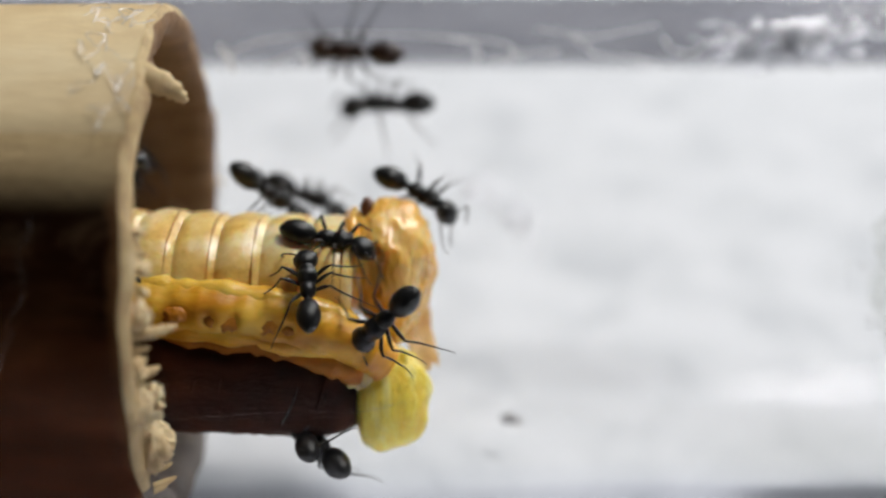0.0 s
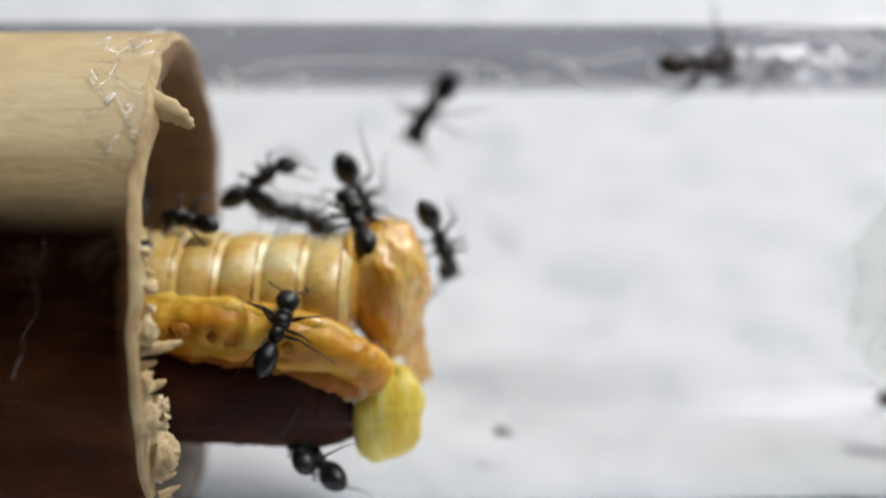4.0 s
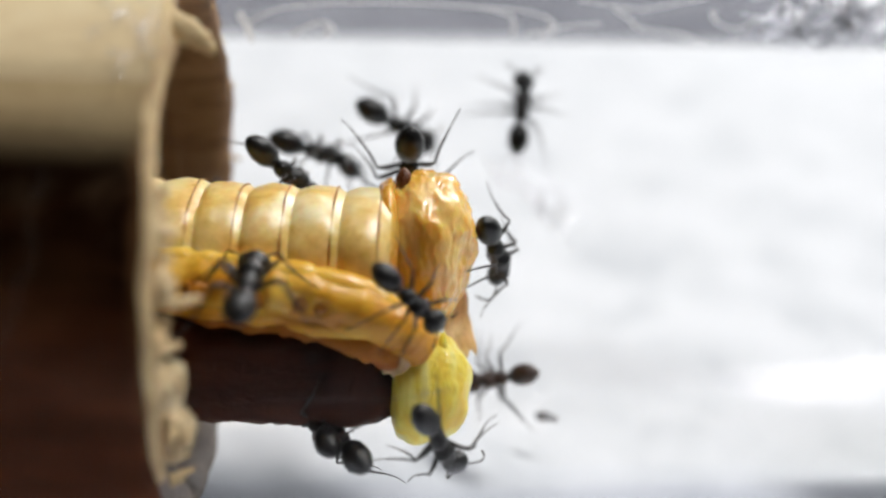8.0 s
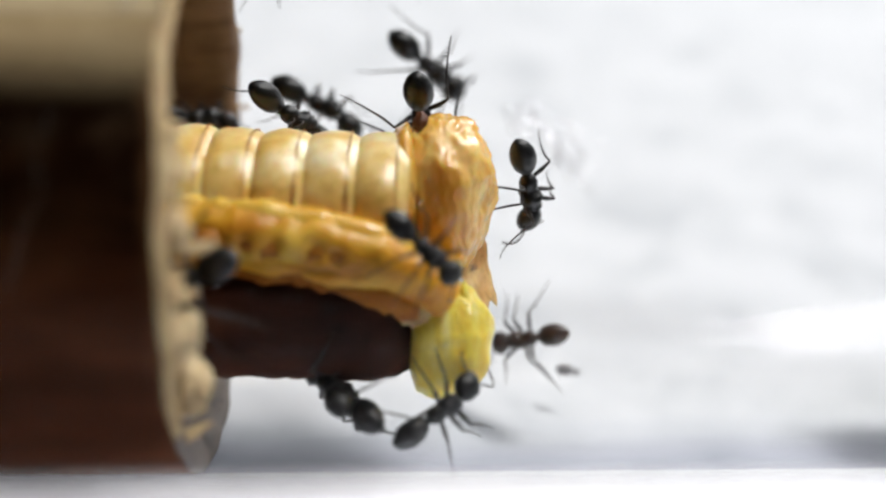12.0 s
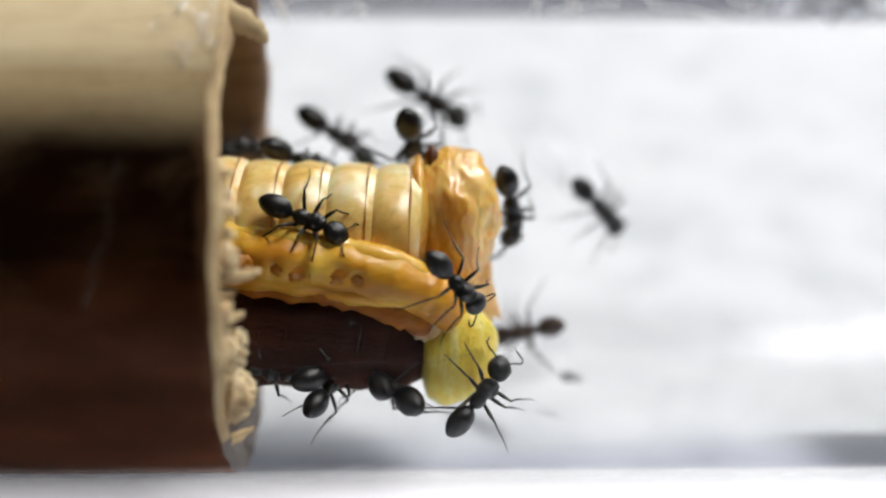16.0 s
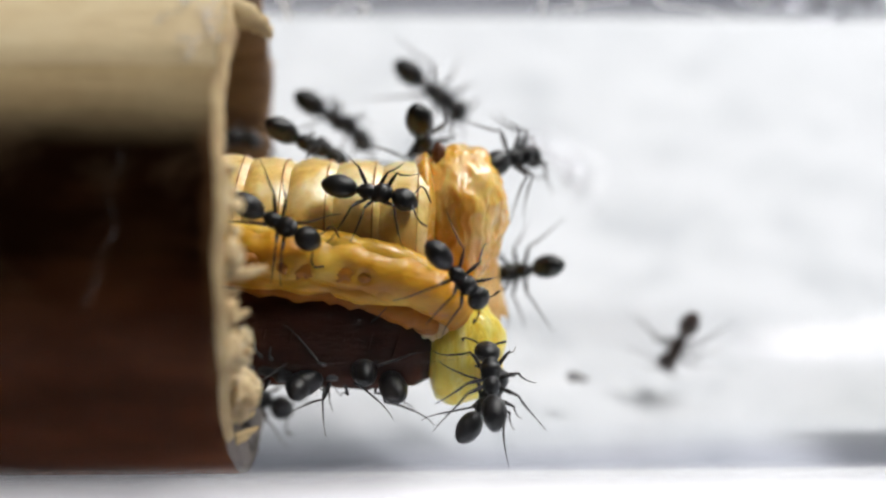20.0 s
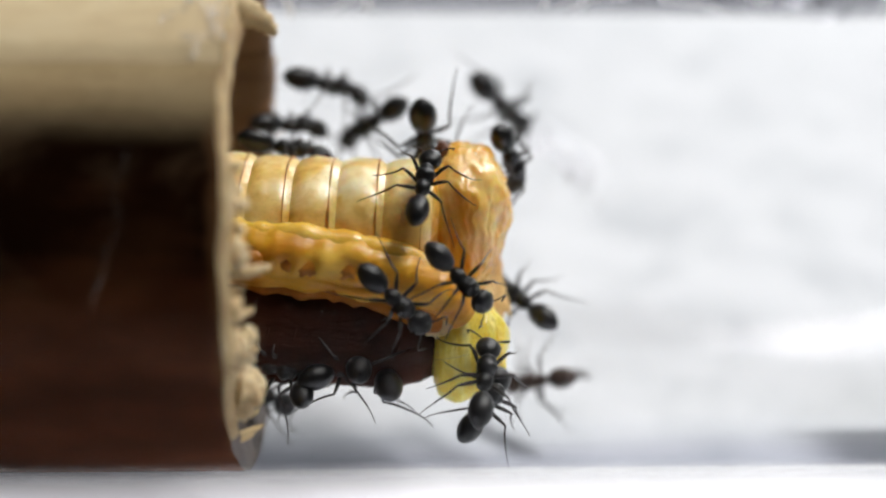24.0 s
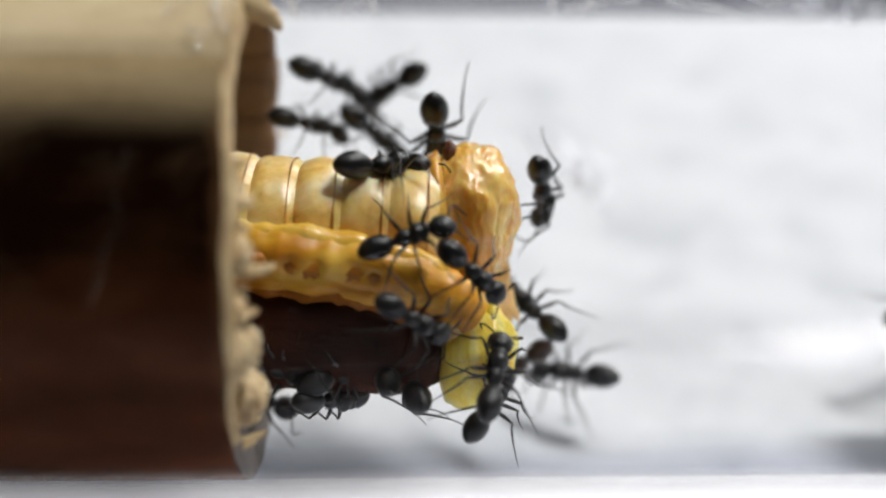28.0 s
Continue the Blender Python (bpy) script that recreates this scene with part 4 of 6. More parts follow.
ANT = build_ant("ant", M["ant"])
ANT.matrix_basis = spot(-20, 0, 3)
BROWN = build_ant("ant", M["ant_brown"])
BROWN.matrix_basis = spot(-22, 0, 3)
tagged(BROWN, "dark brown worker ant")
ANTS = {}


def ant(key, source, size, bend, droop, seed, label=""):
    """An ant of its own: size, the bend of its gaster and head, and its legs set apart from the others'."""
    ob = source if key in ("feeder", "guest") else copy_thing(source, source.matrix_basis)
    ob.scale = (size, size, size)
    rng = random.Random(seed)
    for c in ob.children:
        kind = c.name.split(".")[0]
        if kind == "gaster":
            c.matrix_basis = c.matrix_basis @ pose(0, 0, 0, 0, droop, bend)
        elif kind == "head":
            c.matrix_basis = c.matrix_basis @ pose(0, 0, 0, rng.uniform(-8, 8), rng.uniform(-4, 18), rng.uniform(-14, 14) - 0.4 * bend)
        elif kind == "leg":
            c.matrix_basis = c.matrix_basis @ pose(0, 0, 0, rng.uniform(-12, 12), rng.uniform(-10, 10), rng.uniform(-20, 20))
    if label:
        tagged(ob, label)
    ANTS[key] = ob
    return ob


def legs_of(ob):
    return [c for c in ob.children if c.name.split(".")[0] == "leg"]


def gait(ob, spans, stride=17.0, period=0.34):
    """The legs swing in two sets of three while the ant walks, and rest between."""
    for i, leg in enumerate(legs_of(ob)):
        rest = leg.matrix_basis.copy()
        side = 1 if i % 2 == 0 else -1
        phase = math.pi * ((i // 2 + i) % 2)
        rows = [(0.0, rest)]
        for t0, t1 in spans:
            t0 = max(t0, rows[-1][0] + 0.07)
            rows.append((t0, rest))
            t = t0 + period / 4
            while t < t1 - 0.05:
                w = math.sin(2 * math.pi * (t - t0) / period + phase)
                rows.append((t, rest @ pose(0, 0, 0, -6 * side * w, 0, stride * side * w)))
                t += period / 4
            rows.append((t1, rest))
        if rows[-1][0] < 27.95:
            rows.append((28.0, rest))
        walk(leg, rows)

ant("rider", ANT, 0.95, 14, 0, 5, "glossy black ant clinging to the side of the pupa's head")
ant("topper", ANT, 0.95, 0, 5, 7, "black ant standing on the back of the pupa")
ant("greyback", ANT, 1.0, 0, 0, 9, "black ant crouching behind the back of the pupa")
ant("rover", ANT, 1.05, 0, 0, 11, "black ant roaming over the glass behind the pupa")
ant("climber", ANT, 0.88, 0, 0, 13, "black ant climbing between the pupa and the cane")
ant("wanderer", ANT, 0.84, 0, 0, 17, "black ant clinging to the yellow tip of the pupa")
ant("traveller", ANT, 0.92, 0, 0, 19, "black ant wandering from the pupa over the glass")
ant("grazer", ANT, 0.78, 0, 0, 23, "black ant feeding on the yellow legs of the pupa")
ant("shadow", ANT, 1.0, 0, 0, 29, "black ant walking near the cut edge of the cane")
ant("muncher", ANT, 0.8, 0, 0, 31, "black ant walking over the abdomen of the pupa")
ant("follower", ANT, 0.8, 0, 0, 37, "black ant coming out of the cane along the pupa")
ant("hanger", ANT, 0.98, 0, 6, 41, "black ant hanging under the dark wing cases")
ant("nestler", ANT, 0.9, 0, 8, 67, "black ant huddled under the dark wing cases")
ant("lurker", ANT, 0.84, 0, 0, 43, "black ant lurking under the wing cases near the cane")
ant("shelterer", ANT, 0.9, 0, 6, 83, "black ant pressed under the belly of the pupa")
ant("sheltered", ANT, 0.86, 10, 4, 89, "black ant pressed under the belly of the pupa")
ant("sitter", ANT, 0.9, 0, 0, 97, "black ant sitting on the glass beside the cane")
ant("visitor", ANT, 0.85, 0, 0, 53, "black ant that runs in over the glass to the pupa")
ant("ceiling_ant", BROWN, 1.1, 0, 0, 59, "dark brown worker ant with a reddish thorax")
ant("backer", ANT, 1.0, 0, 0, 71, "black ant crouching behind the back of the pupa")
ant("percher", ANT, 1.0, 0, 0, 73, "black ant roaming over the glass behind the pupa")
ant("late_ant", ANT, 1.0, 0, 0, 61, "black ant that runs across the glass wall")
ant("feeder", ANT, 1.08, 0, -6, 3, "glossy black ant feeding on the head of the pupa")
ant("guest", BROWN, 0.86, 0, 0, 47, "dark brown worker ant with a greyish gaster")


def motions():
    """All that moves: the ants, their legs, and the pupa that they tug at."""
    walk(PUPA, [
        (0, spot(0.12, 0, 0)), (6, spot(0.1, 0, 0)), (7.5, spot(0.14, 0, 0.02)), (11, spot(0.1, 0, 0)), (13.5, spot(0.02, 0, 0)), (16, spot(-0.15, 0, 0)), (19, spot(-0.1, 0, 0)), (28, spot(-0.12, 0, 0)),
    ])
    walk(ANTS["feeder"], [
        (0, spot(0.79, 7.45, 7.96, -49, 2, 180)),
        (0.2, spot(-0.71, 7.49, 7.89, -49, 13, 180)),
        (0.4, spot(-1.58, 7.74, 7.50, -76, 40, 149)),
        (0.6, spot(-2.63, 7.90, 7.21, -70, 48, 166)),
        (0.8, spot(-2.43, 7.50, 7.36, -81, 51, 156)),
        (1, spot(-1.71, 7.00, 7.07, -108, 62, 139)),
        (1.2, spot(-1.96, 6.00, 6.49, -148, 61, 109)),
        (1.4, spot(-1.55, 5.00, 6.23, 161, 63, 78)),
        (1.6, spot(-1.10, 4.00, 4.87, 164, 68, 79)),
        (1.8, spot(-0.96, 3.00, 4.26, 157, 66, 75)),
        (2, spot(-0.36, 2.00, 4.51, 132, 45, 70)),
        (3, spot(-0.19, 2.00, 4.63, 145, 45, 77)),
        (3.5, spot(-0.03, 2.00, 4.58, 133, 44, 71)),
        (5.5, spot(-0.32, 2.00, 4.01, 129, 41, 71)),
        (6, spot(-0.04, 2.00, 3.63, 135, 41, 74)),
        (7, spot(0.18, 2.00, 3.89, 151, 42, 80)),
        (7.5, spot(0.61, 2.00, 3.28, -171, 36, 93)),
        (8, spot(0.58, 2.00, 3.72, -175, 33, 91)),
        (9, spot(0.35, 2.00, 3.82, 179, 33, 90)),
        (10, spot(0.18, 2.00, 3.84, 137, 32, 80)),
        (11, spot(0.22, 2.00, 3.66, 152, 32, 84)),
        (11.5, spot(0.42, 2.00, 3.64, 157, 33, 85)),
        (13.5, spot(0.37, 2.00, 3.41, 155, 32, 84)),
        (14.5, spot(-0.04, 2.00, 3.68, 154, 32, 84)),
        (16, spot(-0.49, 2.00, 3.63, 146, 32, 82)),
        (17, spot(-0.56, 2.00, 4.04, 139, 32, 80)),
        (18, spot(-0.49, 2.00, 3.54, 138, 32, 80)),
        (19, spot(-0.31, 2.00, 3.46, 138, 32, 80)),
        (20, spot(-0.28, 2.00, 3.69, 141, 32, 81)),
        (21, spot(-0.42, 2.00, 3.59, 150, 32, 83)),
        (24, spot(-0.38, 2.00, 3.75, 163, 33, 86)),
        (25, spot(-0.25, 2.00, 3.73, 157, 33, 84)),
        (26, spot(-0.14, 2.00, 3.69, 164, 33, 86)),
        (27, spot(-0.06, 2.00, 3.82, 164, 33, 86)),
        (28, spot(-0.21, 2.00, 3.96, 162, 34, 86))])
    gait(ANTS["feeder"], [(0, 2.0)])
    walk(ANTS["rider"], [
        (0, spot(2.21, 1.20, 3.73, 55, 32, 0)),
        (0.2, spot(2.37, 1.20, 3.91, 58, 31, 7)),
        (0.6, spot(2.07, 1.20, 3.76, 64, 31, 19)),
        (1, spot(2.63, 1.20, 3.70, 62, 36, 15)),
        (1.6, spot(2.74, 1.20, 3.48, 67, 43, 24)),
        (2, spot(2.71, 1.20, 3.49, 57, 52, 10)),
        (2.5, spot(3.16, 1.20, 2.92, 85, 61, 41)),
        (3, spot(2.97, 1.20, 3.00, 65, 55, 19)),
        (3.5, spot(3.01, 1.20, 2.91, 71, 59, 26)),
        (5.5, spot(4.03, 1.20, 1.52, 130, 55, 85)),
        (6, spot(3.88, 1.20, 1.21, 120, 50, 80)),
        (7, spot(3.58, 1.20, 1.15, 118, 47, 80)),
        (7.5, spot(3.74, 1.20, 0.92, 124, 50, 83)),
        (8, spot(3.61, 1.20, 0.86, 101, 40, 71)),
        (9, spot(3.67, 1.20, 0.54, 105, 41, 74)),
        (10, spot(3.86, 1.20, 0.72, 111, 42, 77)),
        (11, spot(3.77, 1.20, 1.43, 116, 58, 73)),
        (11.5, spot(4.00, 1.20, 1.36, 113, 59, 70)),
        (13.5, spot(3.78, 1.20, 0.92, 126, 60, 81)),
        (14.5, spot(3.44, 1.20, 1.06, 125, 75, 76)),
        (16, spot(3.09, 1.20, 1.37, 118, 58, 75)),
        (17, spot(3.29, 1.20, 1.70, 129, 59, 83)),
        (18, spot(3.07, 1.20, 1.97, 90, 50, 53)),
        (18.5, spot(3.12, 1.20, 2.35, 80, 33, 57)),
        (19, spot(3.28, 1.20, 2.46, 64, 3, 46)),
        (20, spot(2.99, 1.20, 3.10, 68, -8, 47)),
        (21, spot(3.13, 1.20, 3.60, 69, 22, 51)),
        (21.5, spot(2.84, 1.20, 3.55, 87, 36, 62)),
        (24, spot(2.73, 1.20, 2.99, 96, 40, 67)),
        (25, spot(3.14, 1.20, 3.02, 100, 40, 71)),
        (25.5, spot(3.33, 1.20, 2.27, 117, 43, 82)),
        (26, spot(3.55, 1.20, 1.77, 122, 44, 85)),
        (26.5, spot(3.64, 1.20, 1.83, 129, 44, 89)),
        (27, spot(3.40, 1.20, 2.16, 100, 43, 68)),
        (28, spot(3.57, 1.20, 1.88, 111, 43, 78))])
    gait(ANTS["rider"], [(1.6, 2.6), (18, 19.2)])
    walk(ANTS["topper"], [
        (0, spot(-3.43, 1.60, 3.69, 35, 33, 20)),
        (1, spot(-3.05, 1.60, 3.91, 31, 28, 18)),
        (2, spot(-3.41, 1.60, 3.89, 45, 32, 39)),
        (3, spot(-2.82, 1.60, 3.72, 31, 22, 26)),
        (3.5, spot(-2.63, 1.60, 3.73, 29, 19, 25)),
        (5.5, spot(-3.64, 1.60, 3.72, 27, 21, 18)),
        (6, spot(-3.61, 1.60, 3.50, 26, 19, 16)),
        (7, spot(-3.16, 1.60, 3.04, 27, 16, 23)),
        (7.5, spot(-3.80, 1.60, 3.48, 30, 20, 28)),
        (8, spot(-3.77, 1.60, 3.52, 42, 31, 37)),
        (9, spot(-4.01, 1.60, 3.43, 39, 27, 37)),
        (10, spot(-3.81, 1.60, 3.66, 35, 23, 35)),
        (11, spot(-4.09, 1.60, 3.41, 36, 24, 36)),
        (11.5, spot(-3.98, 1.60, 3.57, 39, 27, 37)),
        (13.5, spot(-3.94, 1.60, 3.41, 40, 27, 37)),
        (14.5, spot(-4.33, 1.60, 3.56, 39, 27, 37)),
        (16, spot(-4.55, 1.60, 3.04, 28, 15, 33)),
        (18, spot(-4.68, 1.60, 3.21, 30, 17, 34)),
        (20, spot(-4.55, 1.60, 3.61, 31, 19, 34)),
        (21, spot(-4.76, 1.60, 3.23, 32, 20, 34)),
        (21.5, spot(-5.19, 1.60, 3.19, 27, 13, 33)),
        (24, spot(-5.44, 1.60, 3.36, 22, 8, 22)),
        (25, spot(-5.34, 1.60, 3.60, 25, 15, 19)),
        (26, spot(-5.04, 1.60, 3.46, 21, 14, 0)),
        (27, spot(-4.69, 1.60, 3.50, 24, 11, 21)),
        (27.3, spot(-3.78, 0.00, 2.97, 25, 11, 33)),
        (27.6, spot(-3.02, -1.50, 2.68, 24, 10, 33)),
        (28, spot(-2.00, -2.20, 2.49, 14, -6, 32))])
    gait(ANTS["topper"], [(1.9, 3.0), (27, 28)])
    walk(ANTS["greyback"], [
        (0, spot(-2.43, 5.50, 3.82, 32, 23, 0)),
        (1, spot(-2.04, 5.50, 3.69, 45, 23, 35)),
        (2, spot(-2.50, 5.50, 3.61, 33, 10, 29)),
        (3, spot(-2.81, 5.50, 3.91, 39, 21, 22)),
        (3.5, spot(-2.93, 5.50, 3.88, 37, 17, 25)),
        (5.5, spot(-2.57, 5.50, 3.52, 24, -5, 28)),
        (6, spot(-2.77, 5.50, 4.12, 39, 22, 22)),
        (7, spot(-3.04, 5.50, 3.89, 36, 15, 25)),
        (7.5, spot(-2.99, 5.50, 4.13, 40, 28, 14)),
        (8, spot(-3.02, 5.50, 4.65, 35, 14, 23)),
        (9, spot(-3.25, 5.50, 4.13, 40, 23, 22)),
        (10, spot(-3.19, 5.50, 4.31, 38, 21, 20)),
        (11, spot(-3.45, 5.50, 4.42, 36, 28, 4)),
        (11.5, spot(-3.44, 5.50, 4.46, 33, 28, 0)),
        (13.5, spot(-3.09, 5.50, 4.33, 37, 21, 17)),
        (14.5, spot(-3.77, 5.50, 4.47, 31, 18, 0)),
        (16, spot(-3.56, 5.50, 4.36, 35, 33, 0)),
        (18, spot(-3.65, 5.50, 4.41, 40, 34, 10)),
        (20, spot(-3.83, 5.50, 4.97, 44, 28, 26)),
        (21, spot(-4.22, 5.50, 5.66, 42, 22, 30)),
        (24, spot(-4.21, 5.50, 6.21, 31, 7, 29)),
        (26, spot(-4.18, 5.50, 6.41, 33, 10, 28)),
        (28, spot(-4.25, 5.50, 6.50, 37, 15, 33))])
    gait(ANTS["greyback"], [(5.5, 6.2), (19, 21)])
    walk(ANTS["rover"], [
        (0, spot(-12.5, 4.00, 4.40, 63, -12, 33)),
        (1.0, spot(-11.0, 4.00, 4.29, 63, -12, 33)),
        (1.4, spot(-8.36, 4.00, 4.29, 63, -12, 33)),
        (1.8, spot(-7.65, 5.00, 5.29, 68, -3, 32)),
        (2.2, spot(-5.05, 7.00, 6.77, 61, -15, 33)),
        (2.5, spot(-3.62, 6.42, 9.25, 67, -11, 23)),
        (2.8, spot(6.16, 6.41, 9.26, 77, 16, 14)),
        (3, spot(6.92, 7.33, 8.13, 79, 18, 22)),
        (3.1, spot(8.16, 7.43, 7.99, 74, 23, 0)),
        (3.25, spot(6.86, 6.77, 8.86, -10, -61, 101)),
        (3.4, spot(5.78, 6.34, 9.33, -76, 12, 164)),
        (3.5, spot(5.38, 6.22, 9.46, -89, 25, 144)),
        (4.2, spot(1.82, 7.20, 8.14, -109, 46, 140)),
        (4.8, spot(-0.02, 6.50, 5.88, -101, 35, 139)),
        (5.1, spot(-0.20, 6.50, 4.84, 108, 40, 44)),
        (5.5, spot(0.20, 6.80, 5.57, 75, 33, 0)),
        (6, spot(0.66, 6.80, 5.53, 78, 30, 6)),
        (7, spot(0.23, 6.80, 5.73, 85, 26, 25)),
        (7.5, spot(0.15, 6.80, 5.90, 86, 23, 33)),
        (8, spot(0.12, 6.80, 5.91, 84, 22, 30)),
        (9, spot(0.10, 6.80, 6.10, 85, 30, 21)),
        (10, spot(0.54, 6.80, 6.11, 88, 26, 33)),
        (11, spot(0.33, 6.80, 6.05, 78, 31, 6)),
        (11.5, spot(0.81, 6.80, 6.13, 93, 34, 31)),
        (13.5, spot(0.55, 6.80, 6.07, 82, 30, 14)),
        (14.5, spot(0.48, 6.80, 6.28, 85, 35, 17)),
        (16, spot(0.12, 6.80, 6.08, 76, 32, 3)),
        (18, spot(0.10, 6.80, 6.10, 81, 35, 11)),
        (20, spot(0.16, 6.80, 6.29, 89, 33, 25)),
        (21, spot(0.24, 6.80, 6.17, 95, 34, 35)),
        (23.5, spot(0.63, 6.80, 6.26, 99, 34, 40)),
        (24, spot(2.91, 6.80, 5.59, 98, 33, 39)),
        (24.3, spot(9.51, 6.80, 3.78, 78, 13, 25)),
        (24.6, spot(12.87, 6.80, 2.32, 76, 11, 28)),
        (24.9, spot(18.38, 6.80, 2.60, 73, 5, 30)),
        (25.2, spot(20.35, 6.80, 2.52, 71, 2, 30)),
        (26.5, spot(20.35, 6.80, -0.93, 77, 11, 33)),
        (27, spot(20.26, 6.80, -3.78, 74, 6, 30)),
        (28, spot(19.86, 6.80, -3.25, 74, 7, 31))])
    gait(ANTS["rover"], [(1.4, 5.4), (23.6, 25.2)])
    walk(ANTS["climber"], [
        (0, spot(-0.78, -2.60, 1.94, 38, 12, 0)),
        (0.2, spot(-0.68, -2.60, 2.10, 40, 10, 26)),
        (0.6, spot(-1.24, -2.60, 1.78, 37, 12, 0)),
        (1, spot(-1.01, -2.60, 2.03, 44, 24, 11)),
        (1.2, spot(-1.39, -2.60, 2.03, 39, 21, 0)),
        (1.4, spot(-1.72, -2.60, 1.97, 40, 26, 0)),
        (1.6, spot(-1.33, -2.60, 1.82, 59, 36, 27)),
        (1.8, spot(-2.09, -2.60, 2.13, 40, 27, 0)),
        (2, spot(-3.22, -2.60, 2.75, 33, -1, 27)),
        (2.5, spot(-3.19, -2.60, 3.65, 25, -14, 32)),
        (3, spot(-4.71, -0.30, 4.70, 23, -48, 33)),
        (3.5, spot(-3.47, 0.50, 5.05, 44, -38, 0)),
        (5.5, spot(-6.19, 2.00, 4.30, 32, -16, 17)),
        (7, spot(-7.21, 3.50, 4.24, 31, -6, 26)),
        (8.5, spot(-7.24, 5.00, 2.45, 23, -18, 34)),
        (10.9, spot(-8.02, 6.00, 4.84, 30, -5, 30)),
        (11.5, spot(-7.94, 6.00, 4.15, 33, -0, 29)),
        (13.5, spot(-7.72, 5.50, 3.81, 29, -6, 32)),
        (20, spot(-8.23, 5.00, 4.06, 28, -11, 30)),
        (21.5, spot(-8.06, 4.50, 4.33, 30, -5, 31)),
        (23.5, spot(-6.32, 4.00, 4.54, 33, -5, 23)),
        (24, spot(-5.55, 4.00, 4.44, 31, -2, 32)),
        (25, spot(-5.01, 4.00, 4.36, 39, 10, 32)),
        (26, spot(-5.01, 4.20, 4.44, 41, 12, 31)),
        (28, spot(-4.97, 4.50, 4.62, 40, 10, 22))])
    gait(ANTS["climber"], [(0.8, 3.5), (21.5, 24)])
    walk(ANTS["wanderer"], [
        (0, spot(-1.31, -4.30, 0.33, -12, -58, 99)),
        (0.6, spot(-1.97, -4.30, 0.39, -37, -54, 115)),
        (1, spot(-1.78, -4.30, 0.39, -55, -48, 127)),
        (1.4, spot(-1.95, -4.30, 0.21, -30, -55, 111)),
        (2, spot(-1.68, -4.30, 0.09, 3, -61, 88)),
        (3, spot(-1.51, -4.30, -0.01, 40, -53, 63)),
        (3.5, spot(-2.10, -4.30, -0.58, 72, -63, 29)),
        (4.5, spot(-2.35, -4.30, -0.50, 27, -62, 69)),
        (5.5, spot(-1.92, -4.30, 0.30, -28, -56, 110)),
        (5.9, spot(-1.81, -4.30, 0.40, 32, -55, 68)),
        (6, spot(-2.46, -4.00, 0.57, 108, -18, 0)),
        (6.1, spot(-2.04, -5.00, 1.02, 108, -13, 0)),
        (6.3, spot(3.71, -7.00, 2.90, 108, -5, 0)),
        (6.5, spot(8.43, -9.20, 4.59, 107, -20, 0)),
        (6.6, spot(7.55, -9.40, 3.78, -29, -78, 116)),
        (6.7, spot(7.53, -9.40, 2.40, -108, -3, 180)),
        (6.9, spot(5.70, -9.20, -1.32, -96, -71, 180)),
        (7, spot(3.89, -9.00, -2.53, 52, -55, 52)),
        (7.1, spot(3.48, -8.79, -3.20, 2, -58, 89)),
        (7.3, spot(2.83, -8.00, -3.69, 49, -50, 57)),
        (7.5, spot(2.54, -7.00, -4.39, 102, -14, 33)),
        (7.7, spot(3.41, -5.50, -4.63, 112, 1, 32)),
        (7.9, spot(1.84, -4.00, -5.56, 126, 25, 36)),
        (8, spot(1.61, -3.40, -5.09, 144, 47, 52)),
        (8.25, spot(1.62, -3.20, -5.41, 120, 15, 34)),
        (8.5, spot(1.67, -3.00, -5.77, 101, -14, 33)),
        (9, spot(0.93, -2.80, -5.36, 84, -37, 33)),
        (10, spot(0.88, -2.80, -5.42, 89, -36, 27)),
        (11, spot(0.76, -2.80, -5.53, 96, -35, 16)),
        (11.5, spot(0.91, -2.80, -5.79, 105, -36, 0)),
        (13.5, spot(0.69, -2.80, -5.39, 98, -37, 11)),
        (14.5, spot(0.99, -2.80, -5.25, 106, -33, 0)),
        (16, spot(1.69, -2.80, -5.06, 102, -50, 0)),
        (17, spot(2.08, -2.80, -4.96, 104, -44, 0)),
        (18, spot(1.94, -2.80, -5.09, 78, -39, 39)),
        (19, spot(1.73, -2.80, -5.35, 80, -35, 41)),
        (20, spot(1.61, -2.80, -5.30, 71, -41, 45)),
        (21, spot(1.58, -2.80, -5.32, 70, -41, 45)),
        (24, spot(1.55, -2.80, -5.38, 73, -40, 44)),
        (26, spot(1.51, -2.80, -5.36, 73, -40, 44)),
        (28, spot(1.42, -2.80, -5.12, 69, -42, 46))])
    gait(ANTS["wanderer"], [(3.2, 5.4), (5.9, 8.6)])
